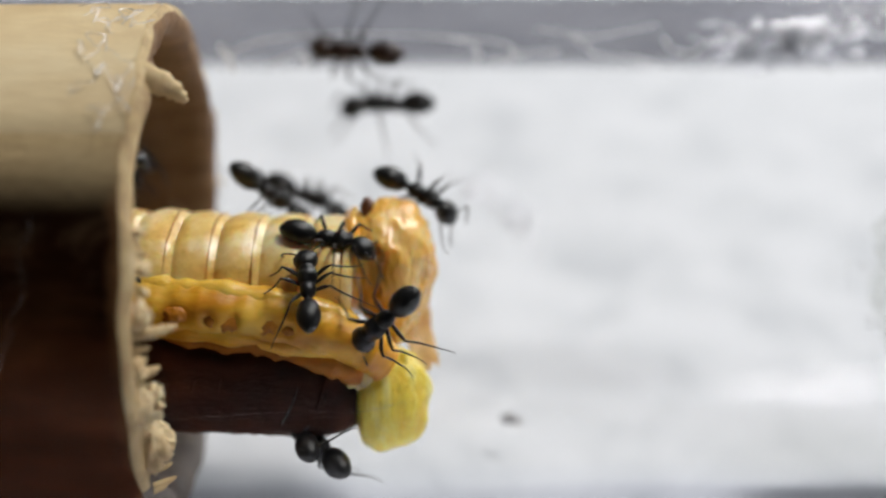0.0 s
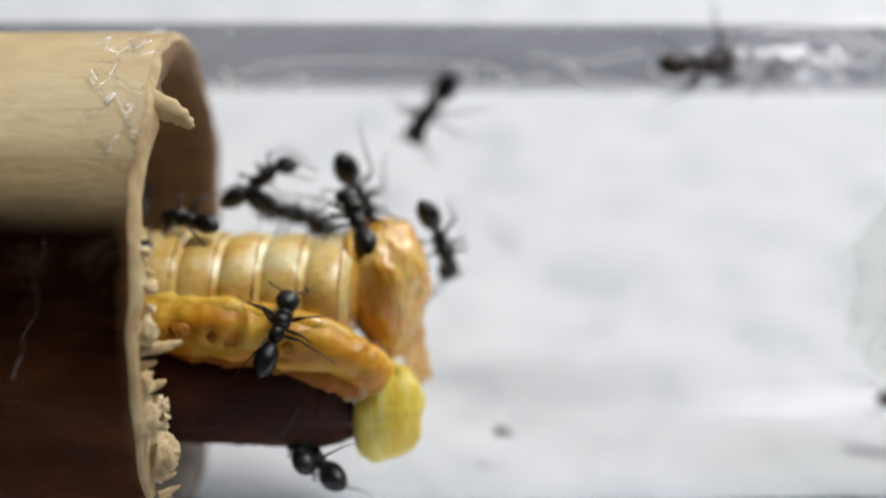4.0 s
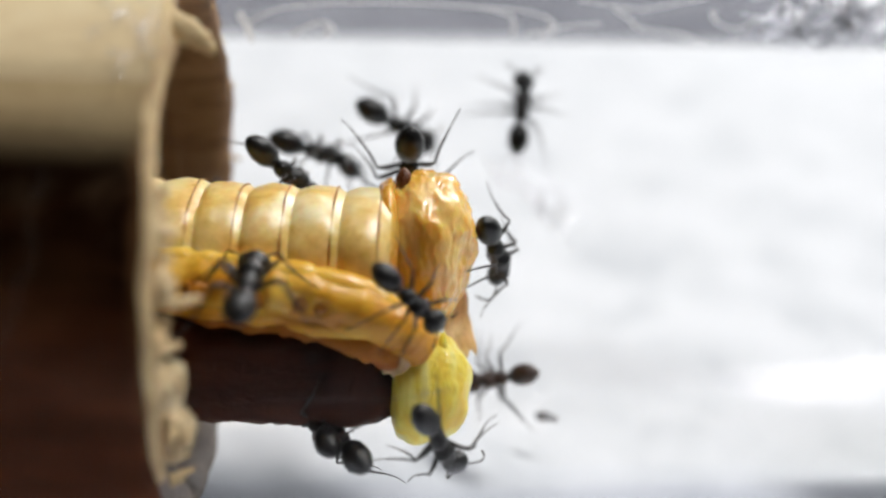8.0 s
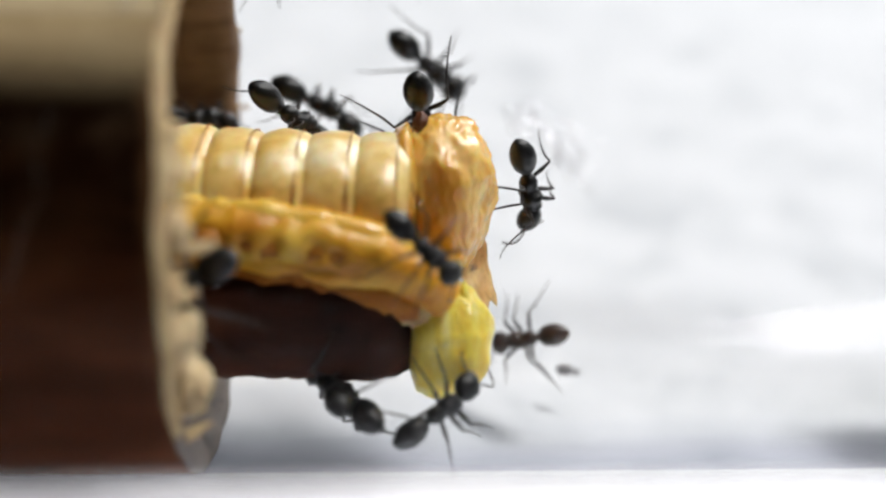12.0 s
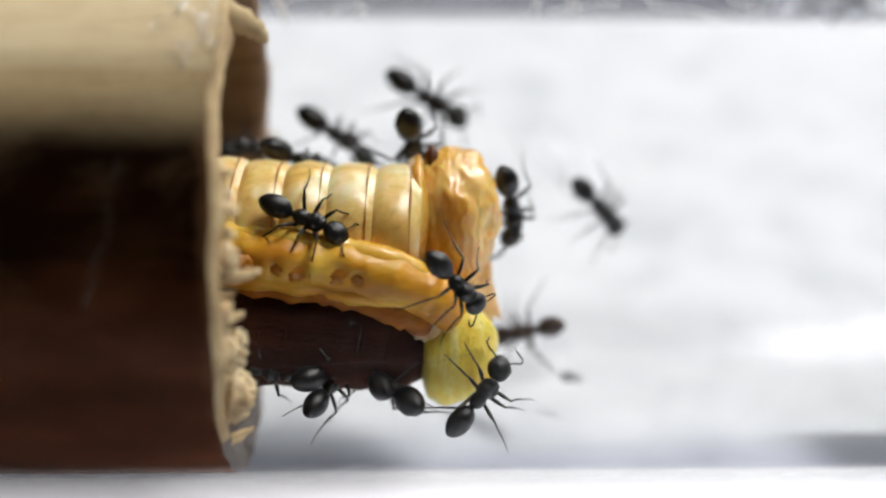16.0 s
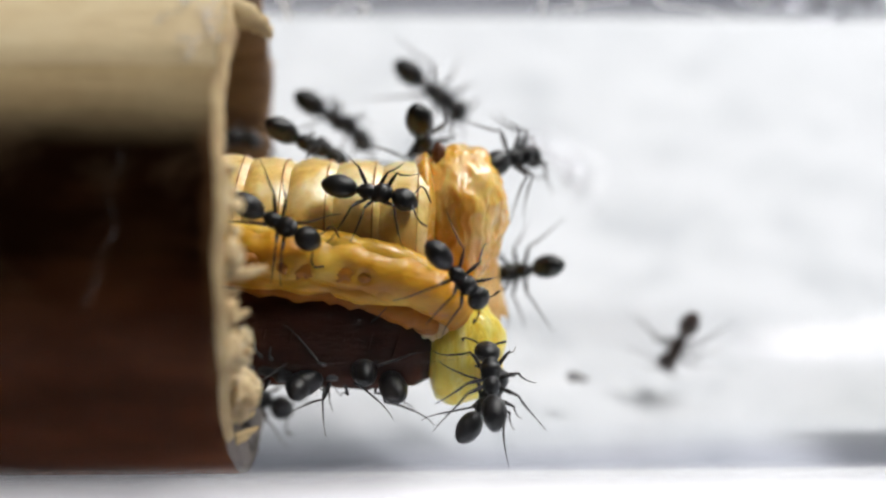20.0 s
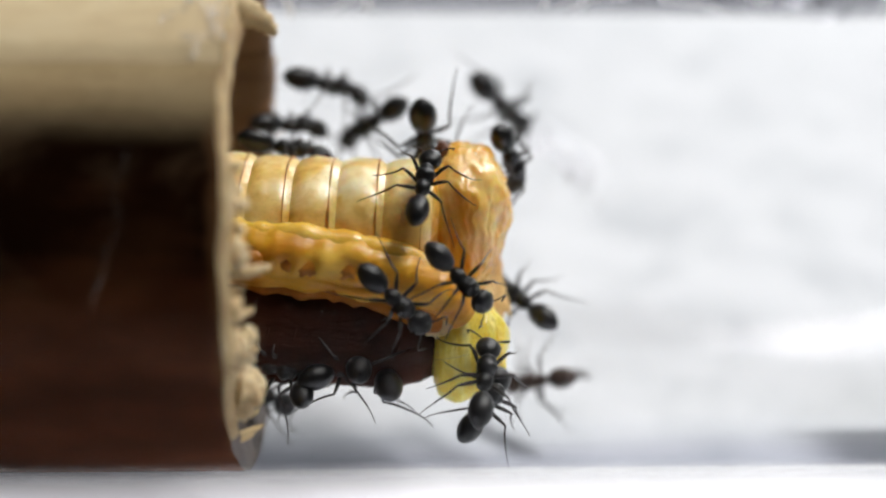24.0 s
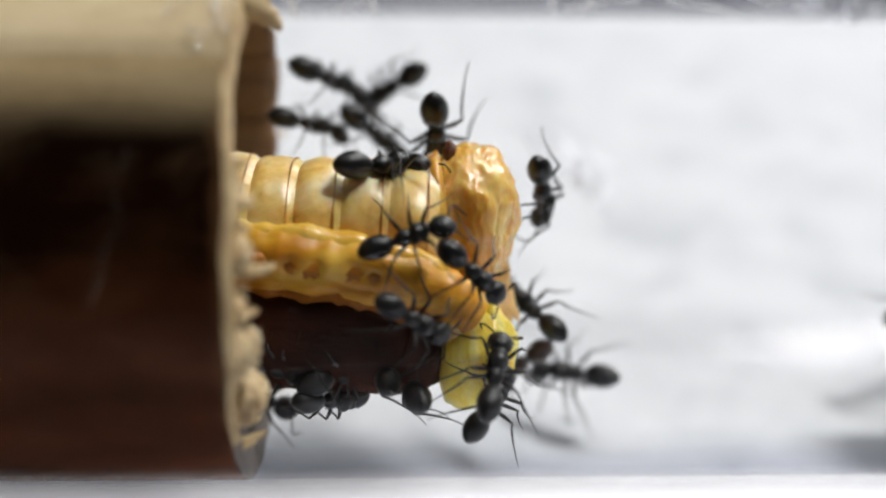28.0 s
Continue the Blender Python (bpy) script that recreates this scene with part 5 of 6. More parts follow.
    walk(ANTS["traveller"], [
        (0, spot(1.15, -4.20, -0.74, -109, 35, 140)),
        (0.4, spot(1.84, -4.20, -0.29, -66, -3, 148)),
        (0.6, spot(1.13, -4.20, -0.09, -54, -17, 146)),
        (0.8, spot(1.19, -4.20, 0.22, -51, -21, 145)),
        (1, spot(1.57, -4.20, 0.46, -27, -48, 131)),
        (1.2, spot(1.29, -4.20, 0.88, -4, -56, 109)),
        (1.4, spot(1.23, -4.20, 0.87, -12, -53, 117)),
        (1.6, spot(0.62, -1.80, 1.47, -16, -55, 121)),
        (1.8, spot(0.14, -1.40, 2.48, -22, -49, 126)),
        (2, spot(0.05, -1.00, 3.68, -28, -45, 131)),
        (3, spot(0.06, -0.80, 3.65, -21, -49, 125)),
        (3.5, spot(0.20, -0.80, 3.44, -15, -52, 120)),
        (5.5, spot(-0.31, -0.80, 3.31, -26, -46, 130)),
        (6, spot(-0.12, -0.80, 3.25, -24, -48, 128)),
        (7, spot(0.17, -0.50, 3.54, -13, -53, 118)),
        (7.5, spot(1.64, 0.00, 3.78, 12, -72, 92)),
        (7.9, spot(4.01, 5.00, 4.19, 84, -62, 10)),
        (8, spot(5.12, 7.40, 6.69, 101, -84, 0)),
        (8.1, spot(4.67, 7.60, 6.86, -77, -90, 180)),
        (8.3, spot(3.49, 7.00, 8.51, -41, -32, 141)),
        (8.5, spot(1.04, 6.50, 9.15, -62, -9, 151)),
        (8.8, spot(-4.03, 5.50, 7.77, -79, 12, 156)),
        (9.2, spot(-7.20, 5.00, 9.62, -52, -20, 146)),
        (9.8, spot(-8.38, 5.00, 9.57, -147, 51, 122)),
        (10.4, spot(-6.96, 4.60, 9.44, 70, 4, 32)),
        (10.9, spot(-5.54, 4.20, 7.60, 73, 19, 16)),
        (11, spot(-5.26, 4.20, 7.39, 72, 18, 10)),
        (11.3, spot(-5.15, 4.20, 9.09, 68, -19, 24)),
        (13.8, spot(-5.48, 4.50, 10.24, 69, -1, 29)),
        (14.5, spot(-5.01, 4.80, 9.06, 69, -9, 21)),
        (14.7, spot(0.19, 5.82, 9.84, 71, 5, 21)),
        (14.9, spot(5.15, 6.44, 9.23, 99, 42, 44)),
        (15.1, spot(5.52, 7.60, 7.34, 76, 84, 0)),
        (15.5, spot(5.67, 7.60, 4.73, 118, 55, 54)),
        (15.9, spot(7.07, 6.50, 1.83, 87, 38, 31)),
        (16, spot(7.24, 6.00, 1.49, 86, 38, 30)),
        (16.25, spot(5.41, 4.00, 1.13, -161, 55, 113)),
        (16.5, spot(4.66, 3.00, 1.50, -130, 49, 133)),
        (17, spot(4.48, 2.60, 1.06, -109, 34, 140)),
        (17.5, spot(3.49, 2.40, 0.18, -90, 21, 145)),
        (18, spot(3.27, 2.20, -0.36, -94, 24, 144)),
        (19, spot(3.18, 2.20, -0.48, -93, 23, 145)),
        (20, spot(3.37, 2.20, -1.07, -77, 9, 147)),
        (20.5, spot(3.63, 2.20, -1.36, -67, -2, 148)),
        (21, spot(3.05, 2.20, -1.22, -81, 13, 147)),
        (21.5, spot(2.89, 2.20, -1.20, -76, 8, 147)),
        (23.5, spot(3.14, 2.20, -2.12, -44, -29, 142)),
        (24, spot(3.24, 2.20, -2.28, -42, -32, 141)),
        (26, spot(3.42, 2.20, -2.55, -40, -34, 140)),
        (28, spot(3.32, 2.20, -2.40, -38, -36, 139))])
    gait(ANTS["traveller"], [(0, 2.0), (7, 8.9), (14.3, 17.5)])
    walk(ANTS["grazer"], [
        (0, spot(-6.84, -2.00, 1.25, 45, -32, 39)),
        (0.4, spot(-6.07, -2.20, 2.23, 69, -31, 0)),
        (0.6, spot(-4.43, -4.35, 2.33, 5, -58, 84)),
        (0.8, spot(-4.62, -4.35, 1.81, 5, -58, 84)),
        (1, spot(-4.60, -4.35, 1.78, 11, -57, 77)),
        (1.4, spot(-4.89, -4.35, 1.70, -14, -56, 107)),
        (1.8, spot(-5.43, -4.35, 0.55, 28, -81, 60)),
        (2, spot(-5.17, -4.35, 0.88, -0, -72, 90)),
        (2.5, spot(-5.91, -4.35, 1.26, -12, -57, 104)),
        (3, spot(-6.01, -4.35, 1.15, -33, -51, 128)),
        (3.4, spot(-5.43, -4.35, 1.86, -50, -22, 145)),
        (4, spot(-5.98, -1.50, 3.35, -55, -12, 147)),
        (4.6, spot(-6.72, -1.80, 2.28, 129, 51, 58)),
        (5, spot(-5.90, -1.80, 2.37, 67, 20, 0)),
        (5.5, spot(-5.33, -1.60, 2.63, 66, 8, 0)),
        (6, spot(-4.76, -1.60, 2.72, 66, 5, 0)),
        (6.3, spot(-4.39, -2.00, 2.15, 70, 11, 26)),
        (6.5, spot(-3.41, -2.40, 2.60, 70, 11, 27)),
        (7, spot(-1.49, -2.90, 0.92, 70, 11, 33)),
        (7.3, spot(-2.56, -3.20, 0.08, 113, 45, 49)),
        (7.5, spot(-1.26, -4.35, -0.32, 121, 48, 53)),
        (8, spot(0.68, -4.35, -0.76, 83, 41, 17)),
        (9, spot(0.35, -4.35, -0.75, 78, 47, 7)),
        (10, spot(0.23, -4.35, -0.57, 73, 41, 2)),
        (11, spot(0.32, -4.35, -0.67, 81, 37, 18)),
        (11.5, spot(0.44, -4.35, -0.78, 77, 38, 10)),
        (13.5, spot(0.36, -4.35, -0.98, 88, 50, 17)),
        (14.5, spot(0.45, -4.35, -1.07, 87, 47, 18)),
        (16, spot(0.88, -4.35, -1.24, 95, 41, 34)),
        (17, spot(1.11, -4.35, -1.14, 88, 45, 21)),
        (18, spot(1.00, -4.35, -1.14, 97, 46, 31)),
        (19, spot(0.83, -4.35, -1.16, 92, 47, 25)),
        (20, spot(0.70, -4.35, -1.06, 89, 45, 23)),
        (21, spot(0.66, -4.35, -1.10, 82, 47, 13)),
        (24, spot(0.62, -4.35, -1.19, 78, 46, 7)),
        (26, spot(0.68, -4.35, -1.16, 72, 44, 0)),
        (27, spot(0.86, -4.35, -1.03, 73, 45, 0)),
        (28, spot(0.78, -4.35, -0.96, 87, 39, 25))])
    gait(ANTS["grazer"], [(0, 1.2), (2.2, 7.6)])
    walk(ANTS["shadow"], [
        (0, spot(-7.63, -3.00, 0.31, 69, -12, 33)),
        (5, spot(-8.48, -3.00, 1.87, 65, -17, 34)),
        (6.8, spot(-6.63, -3.00, 2.33, 72, -27, 15)),
        (7.3, spot(-4.73, -2.60, 2.84, 32, -51, 59)),
        (7.5, spot(-4.08, -3.00, 1.29, 28, -53, 63)),
        (7.7, spot(-3.28, -4.20, -0.14, 4, -58, 86)),
        (7.9, spot(-4.35, -5.00, -0.69, -4, -40, 94)),
        (8, spot(-3.94, -5.40, -0.36, 3, -30, 88)),
        (8.5, spot(-4.94, -5.60, -0.79, -7, -16, 97)),
        (9, spot(-4.62, -5.40, -1.20, 3, -18, 87)),
        (10, spot(-5.12, -5.20, -1.04, -6, -14, 110)),
        (10.5, spot(-5.40, -5.10, -1.15, -40, 5, 126)),
        (11, spot(-5.65, -5.00, -1.23, -94, 24, 144)),
        (11.5, spot(-5.71, -5.00, -1.46, -99, 29, 143)),
        (12.6, spot(-7.01, -5.00, -2.15, -84, 12, 147)),
        (14, spot(-9.73, -4.00, -1.98, -76, -0, 148)),
        (28, spot(-10.57, -4.00, -1.58, -76, -0, 148))])
    gait(ANTS["shadow"], [(6.6, 8.6), (11.5, 14)])
    walk(ANTS["muncher"], [
        (0, spot(-9.09, 0.00, 4.75, 48, -12, 33)),
        (12, spot(-9.64, 0.00, 2.72, 52, -6, 32)),
        (13, spot(-7.01, -1.50, 2.45, 65, 14, 30)),
        (13.5, spot(-5.03, -3.50, 1.81, 72, 32, 17)),
        (14, spot(-4.75, -3.50, 1.70, 63, 29, 0)),
        (14.5, spot(-4.28, -3.50, 1.30, 65, 37, 0)),
        (15, spot(-4.19, -3.50, 1.24, 61, 21, 0)),
        (15.5, spot(-4.21, -3.50, 0.82, 61, 20, 0)),
        (16, spot(-4.04, -3.50, 0.86, 62, 23, 0)),
        (16.5, spot(-3.52, -3.50, 1.20, 66, 41, 0)),
        (17, spot(-3.26, -3.50, 1.05, 66, 40, 0)),
        (17.5, spot(-3.53, -3.50, 0.96, 63, 31, 0)),
        (18, spot(-3.42, -3.50, 0.85, 64, 36, 0)),
        (18.5, spot(-3.84, -3.50, 1.23, 66, 39, 0)),
        (19, spot(-4.02, -3.50, 1.02, 67, 44, 0)),
        (19.5, spot(-4.58, -3.50, 1.24, 66, 41, 0)),
        (20, spot(-2.09, -3.50, 1.62, 60, 10, 0)),
        (20.5, spot(-2.57, -3.50, 1.91, 62, 23, 0)),
        (21, spot(-2.81, -2.50, 2.28, 60, 5, 0)),
        (21.5, spot(-2.63, -2.60, 2.69, 57, 1, 27)),
        (22.2, spot(-1.57, -3.20, 2.07, 66, 15, 28)),
        (22.8, spot(-1.02, -3.40, 1.32, 100, 41, 45)),
        (23.1, spot(-0.06, -3.40, 1.90, 38, -32, 39)),
        (23.5, spot(-0.71, -3.50, 2.29, 5, -58, 83)),
        (24, spot(-0.51, -3.50, 1.75, 15, -55, 70)),
        (24.5, spot(-0.10, -3.50, 1.89, 41, -28, 37)),
        (25, spot(-0.51, -3.50, 1.88, 57, -19, 10)),
        (25.5, spot(-0.39, -3.50, 1.74, 50, -18, 27)),
        (26, spot(0.14, -3.50, 1.96, 52, -17, 23)),
        (26.5, spot(-1.25, -3.50, 1.40, 4, -58, 84)),
        (27, spot(-0.49, -4.00, 0.78, 35, -46, 43)),
        (27.3, spot(-1.31, -4.50, -0.13, 54, -10, 21)),
        (28, spot(-1.27, -4.50, 0.12, 61, -19, 0))])
    gait(ANTS["muncher"], [(12, 14.6), (19.2, 20.6), (21, 24), (26.1, 27.6)])
    walk(ANTS["follower"], [
        (0, spot(-7.25, -3.00, -0.45, 69, -12, 33)),
        (17, spot(-9.51, -3.00, -2.15, 69, -12, 33)),
        (18, spot(-6.17, -3.00, -1.17, 79, 4, 32)),
        (19, spot(-5.45, -4.50, -1.10, 79, 5, 32)),
        (19.5, spot(-5.31, -4.50, -0.84, 75, -1, 32)),
        (20, spot(-4.99, -4.50, 0.68, 82, 29, 6)),
        (20.5, spot(-2.46, -4.50, 0.10, 78, 11, 0)),
        (21, spot(-1.77, -4.50, -0.89, 81, 45, 0)),
        (21.5, spot(-2.20, -4.50, -0.75, 105, 48, 29)),
        (23.5, spot(-1.28, -4.50, -1.77, 81, 37, 0)),
        (24, spot(-1.42, -4.50, -1.82, 94, 43, 18)),
        (26, spot(-1.33, -4.50, -2.05, 97, 33, 30)),
        (27, spot(-1.04, -4.50, -2.07, 91, 28, 25)),
        (28, spot(-1.05, -4.50, -2.36, 96, 26, 36))])
    gait(ANTS["follower"], [(17, 21.8)])
    walk(ANTS["hanger"], [
        (0, spot(-1.18, -1.90, -5.20, -129, -19, 130)),
        (1, spot(-1.24, -1.90, -5.02, -126, -21, 131)),
        (2, spot(-1.20, -1.90, -5.11, -126, -21, 130)),
        (3, spot(-1.35, -1.90, -5.12, -126, -20, 130)),
        (3.5, spot(-1.20, -1.90, -5.28, -127, -21, 134)),
        (5.5, spot(-1.52, -1.90, -5.19, -123, -21, 125)),
        (6, spot(-1.34, -1.90, -4.98, -119, -24, 128)),
        (7, spot(-1.54, -1.90, -4.78, -131, -17, 128)),
        (7.5, spot(-1.37, -1.90, -5.24, -133, -16, 131)),
        (8, spot(-1.53, -1.90, -5.22, -127, -19, 128)),
        (9, spot(-1.60, -1.90, -5.43, -127, -21, 132)),
        (10, spot(-1.72, -1.90, -5.43, -125, -23, 134)),
        (11, spot(-1.93, -1.90, -5.22, -126, -20, 130)),
        (11.5, spot(-1.87, -1.90, -5.46, -125, -22, 132)),
        (13.5, spot(-1.96, -1.90, -4.66, -129, -17, 124)),
        (14.5, spot(-1.74, -1.90, -4.58, -116, -22, 119)),
        (16, spot(-1.26, -1.90, -4.79, -135, -14, 127)),
        (18, spot(-1.35, -1.90, -4.89, -134, -14, 124)),
        (20, spot(-1.78, -1.90, -4.21, -114, -23, 118)),
        (21, spot(-1.48, -1.90, -4.45, -102, -24, 111)),
        (24, spot(-1.96, -1.90, -4.27, -112, -20, 112)),
        (26, spot(-1.35, -1.90, -4.55, -113, -20, 112)),
        (28, spot(-1.34, -1.90, -4.49, -123, -18, 116))])
    walk(ANTS["nestler"], [
        (0, spot(-1.94, -1.90, -4.64, -117, -23, 122)),
        (1, spot(-2.02, -1.90, -4.45, -112, -26, 123)),
        (2, spot(-2.00, -1.90, -4.54, -111, -26, 121)),
        (3, spot(-2.16, -1.90, -4.54, -112, -25, 121)),
        (3.5, spot(-2.01, -1.90, -4.70, -114, -26, 126)),
        (5.5, spot(-2.31, -1.90, -4.63, -105, -26, 116)),
        (6, spot(-2.15, -1.90, -4.40, -101, -30, 118)),
        (7, spot(-2.36, -1.90, -4.20, -118, -22, 120)),
        (7.5, spot(-2.13, -1.90, -4.71, -123, -20, 123)),
        (8, spot(-2.23, -1.90, -4.72, -115, -24, 121)),
        (9, spot(-2.23, -1.90, -4.98, -117, -25, 126)),
        (10, spot(-2.36, -1.90, -4.97, -115, -27, 128)),
        (11, spot(-2.56, -1.90, -4.77, -116, -24, 124)),
        (11.5, spot(-2.52, -1.90, -4.99, -115, -26, 125)),
        (13.5, spot(-2.67, -1.90, -4.14, -115, -21, 116)),
        (14.5, spot(-2.47, -1.90, -4.06, -92, -27, 110)),
        (16, spot(-2.00, -1.90, -4.25, -125, -18, 120)),
        (18, spot(-2.10, -1.90, -4.35, -121, -18, 116)),
        (20, spot(-2.51, -1.90, -3.68, -88, -28, 109)),
        (21, spot(-2.22, -1.90, -3.91, -62, -29, 101)),
        (24, spot(-2.70, -1.90, -3.73, -72, -27, 102)),
        (26, spot(-2.08, -1.90, -4.01, -75, -27, 103)),
        (28, spot(-2.06, -1.90, -3.97, -98, -23, 108))])
    walk(ANTS["lurker"], [
        (0, spot(-7.53, -2.00, -2.36, 139, -5, 44)),
        (11, spot(-8.13, -2.00, -3.87, 148, 0, 52)),
        (12.5, spot(-6.01, -2.00, -4.57, 150, 0, 54)),
        (13.5, spot(-5.80, -1.90, -4.55, -136, -9, 123)),
        (14.5, spot(-4.92, -1.90, -4.24, -140, -6, 126)),
        (16, spot(-3.29, -1.90, -4.70, 92, -33, 56)),
        (17, spot(-3.66, -1.90, -4.45, 51, -38, 75)),
        (18, spot(-4.42, -1.90, -4.60, 35, -41, 79)),
        (19, spot(-4.62, -1.90, -4.21, 17, -30, 87)),
        (20, spot(-4.36, -1.90, -4.22, 44, -29, 82)),
        (21, spot(-4.10, -1.90, -4.58, -45, -34, 101)),
        (24, spot(-4.58, -1.90, -4.56, -42, -28, 98)),
        (26, spot(-3.92, -1.90, -4.88, 148, 5, 42)),
        (28, spot(-3.67, -1.90, -5.11, 146, 4, 41))])
    gait(ANTS["lurker"], [(11.5, 16)])
    walk(ANTS["shelterer"], [
        (0, spot(-11.5, -1.5, -4.0, 120, -10, 40)),
        (11.5, spot(-10.5, -1.5, -4.0, 120, -10, 40)),
        (12.6, spot(-6.6, -2.0, -4.3, 120, -14, 30)),
        (13.5, spot(-3.6, -2.2, -4.25, 112, -12, 20)),
        (16, spot(-3.0, -2.2, -4.2, 108, -10, 24)),
        (20, spot(-3.3, -2.2, -4.25, 116, -16, 18)),
        (24, spot(-3.1, -2.2, -4.2, 110, -12, 26)),
        (28, spot(-3.2, -2.2, -4.25, 112, -10, 20))])
    gait(ANTS["shelterer"], [(11.6, 13.6)])
    walk(ANTS["sheltered"], [
        (0, spot(-12.5, -1.0, -4.0, 120, 12, 0)),
        (13.5, spot(-9.5, -1.5, -4.0, 120, 10, 0)),
        (15.5, spot(-6.0, -2.2, -4.1, 118, 12, 0)),
        (18, spot(-5.3, -2.3, -4.1, 116, 16, 8)),
        (21, spot(-5.5, -2.3, -4.15, 120, 12, 0)),
        (28, spot(-5.3, -2.3, -4.1, 118, 14, 4))])
    gait(ANTS["sheltered"], [(13.5, 16)])
    walk(ANTS["sitter"], [
        (0, spot(-13.0, 2.0, -5.0, 90, 0, 0)),
        (16, spot(-9.5, 2.0, -5.2, 90, 10, 0)),
        (17.8, spot(-6.9, 2.0, -5.5, 80, 20, 0)),
        (21, spot(-6.7, 2.0, -5.6, 78, 24, 0)),
        (28, spot(-6.8, 2.0, -5.5, 82, 20, 0))])
    gait(ANTS["sitter"], [(16, 18)])
    walk(ANTS["guest"], [
        (0, spot(30.23, 6.22, -4.46, 78, 0, 0)),
        (3.5, spot(29.27, 6.48, -4.19, -78, -6, 180)),
        (4.6, spot(13.27, 6.25, -4.43, -78, 0, 180)),
        (5.5, spot(4.51, 4.50, -3.97, -79, 5, 151)),
        (6, spot(4.39, 4.50, -3.69, -87, 18, 151)),
        (7, spot(3.34, 4.50, -3.98, -87, 15, 146)),
        (7.5, spot(4.13, 4.50, -3.85, -87, 16, 146)),
        (8, spot(4.08, 4.50, -3.92, -83, 11, 147)),
        (9, spot(4.11, 4.50, -4.12, -83, 10, 147)),
        (10, spot(4.36, 4.50, -4.01, -83, 11, 147)),
        (11, spot(4.16, 4.50, -4.03, -83, 11, 147)),
        (11.5, spot(4.43, 4.50, -4.25, -83, 10, 147)),
        (13.5, spot(4.02, 4.50, -3.86, -83, 11, 147)),
        (14.5, spot(4.19, 4.50, -3.64, -81, 8, 147)),
        (16, spot(4.09, 4.50, -3.51, -84, 12, 147)),
        (17, spot(4.54, 4.50, -3.29, -84, 12, 147)),
        (18, spot(4.50, 4.50, -3.58, -79, 4, 148)),
        (18.3, spot(4.44, 4.50, -3.57, -79, 5, 148)),
        (18.4, spot(5.42, 5.00, -4.48, 180, 58, 90)),
        (18.55, spot(7.30, 6.00, -3.67, 68, -13, 33)),
        (18.7, spot(8.58, 7.00, -2.96, 70, -12, 31)),
        (18.85, spot(11.02, 7.48, -2.91, 113, 40, 44)),
        (19, spot(11.65, 7.15, -3.39, 179, 65, 90)),
        (19.25, spot(10.74, 6.87, -3.74, -126, 47, 128)),
        (19.5, spot(9.56, 6.79, -3.84, -87, 16, 146)),
        (20, spot(10.40, 6.45, -4.22, -141, 53, 118)),
        (20.5, spot(8.95, 5.30, -5.70, -84, 12, 128)),
        (21, spot(9.00, 4.70, -6.30, -79, 5, 112)),
        (21.5, spot(7.54, 5.20, -5.50, -79, 4, 138)),
        (23.5, spot(4.28, 4.50, -5.30, -78, 4, 148)),
        (24, spot(4.10, 4.00, -5.55, -83, 10, 147)),
        (26, spot(3.28, 3.00, -4.83, -103, 33, 141)),
        (28, spot(2.94, 3.00, -4.50, -102, 32, 141))])
    gait(ANTS["guest"], [(3.6, 5.6), (18.2, 21.6)])
    walk(ANTS["visitor"], [
        (0, spot(23.13, 2.00, -1.92, 71, 0, 19)),
        (16.9, spot(20.87, 2.00, -4.44, -68, -0, 148)),
        (17.2, spot(17.02, 4.00, -4.59, -70, -2, 168)),
        (17.5, spot(9.47, 5.50, -4.51, -73, 6, 180)),
        (17.6, spot(9.65, 6.50, -2.53, -76, -76, 180)),
        (17.75, spot(10.29, 7.50, 4.55, 92, -70, 0)),
        (17.9, spot(11.95, 6.10, 9.8, 90, -63, 0)),
        (18, spot(13.4, 6.00, 10.0, 72, 6, 25)),
        (18.15, spot(16.53, 6.20, 9.6, 76, 18, 26)),
        (18.3, spot(18.81, 7.38, 8.06, 73, 63, 0)),
        (18.5, spot(15.84, 6.00, 2.20, -83, 43, 180)),
        (18.7, spot(9.15, 2.00, -2.27, -78, 28, 180)),
        (18.85, spot(4.92, 0.00, -3.68, -84, 26, 164)),
        (19, spot(2.55, -2.00, -4.04, -80, 17, 161)),
        (19.25, spot(2.26, -3.00, -4.05, -59, -12, 147)),
        (19.5, spot(1.92, -3.90, -4.29, 3, -57, 98)),
        (20, spot(1.76, -3.90, -4.46, 6, -58, 95)),
        (21, spot(1.66, -3.90, -4.31, 32, -55, 67)),
        (24, spot(1.43, -3.90, -4.42, 27, -58, 72)),
        (26, spot(1.41, -3.90, -4.36, 26, -60, 73)),
        (28, spot(1.46, -3.90, -4.08, 32, -56, 67))])
    gait(ANTS["visitor"], [(16.9, 19.6)])
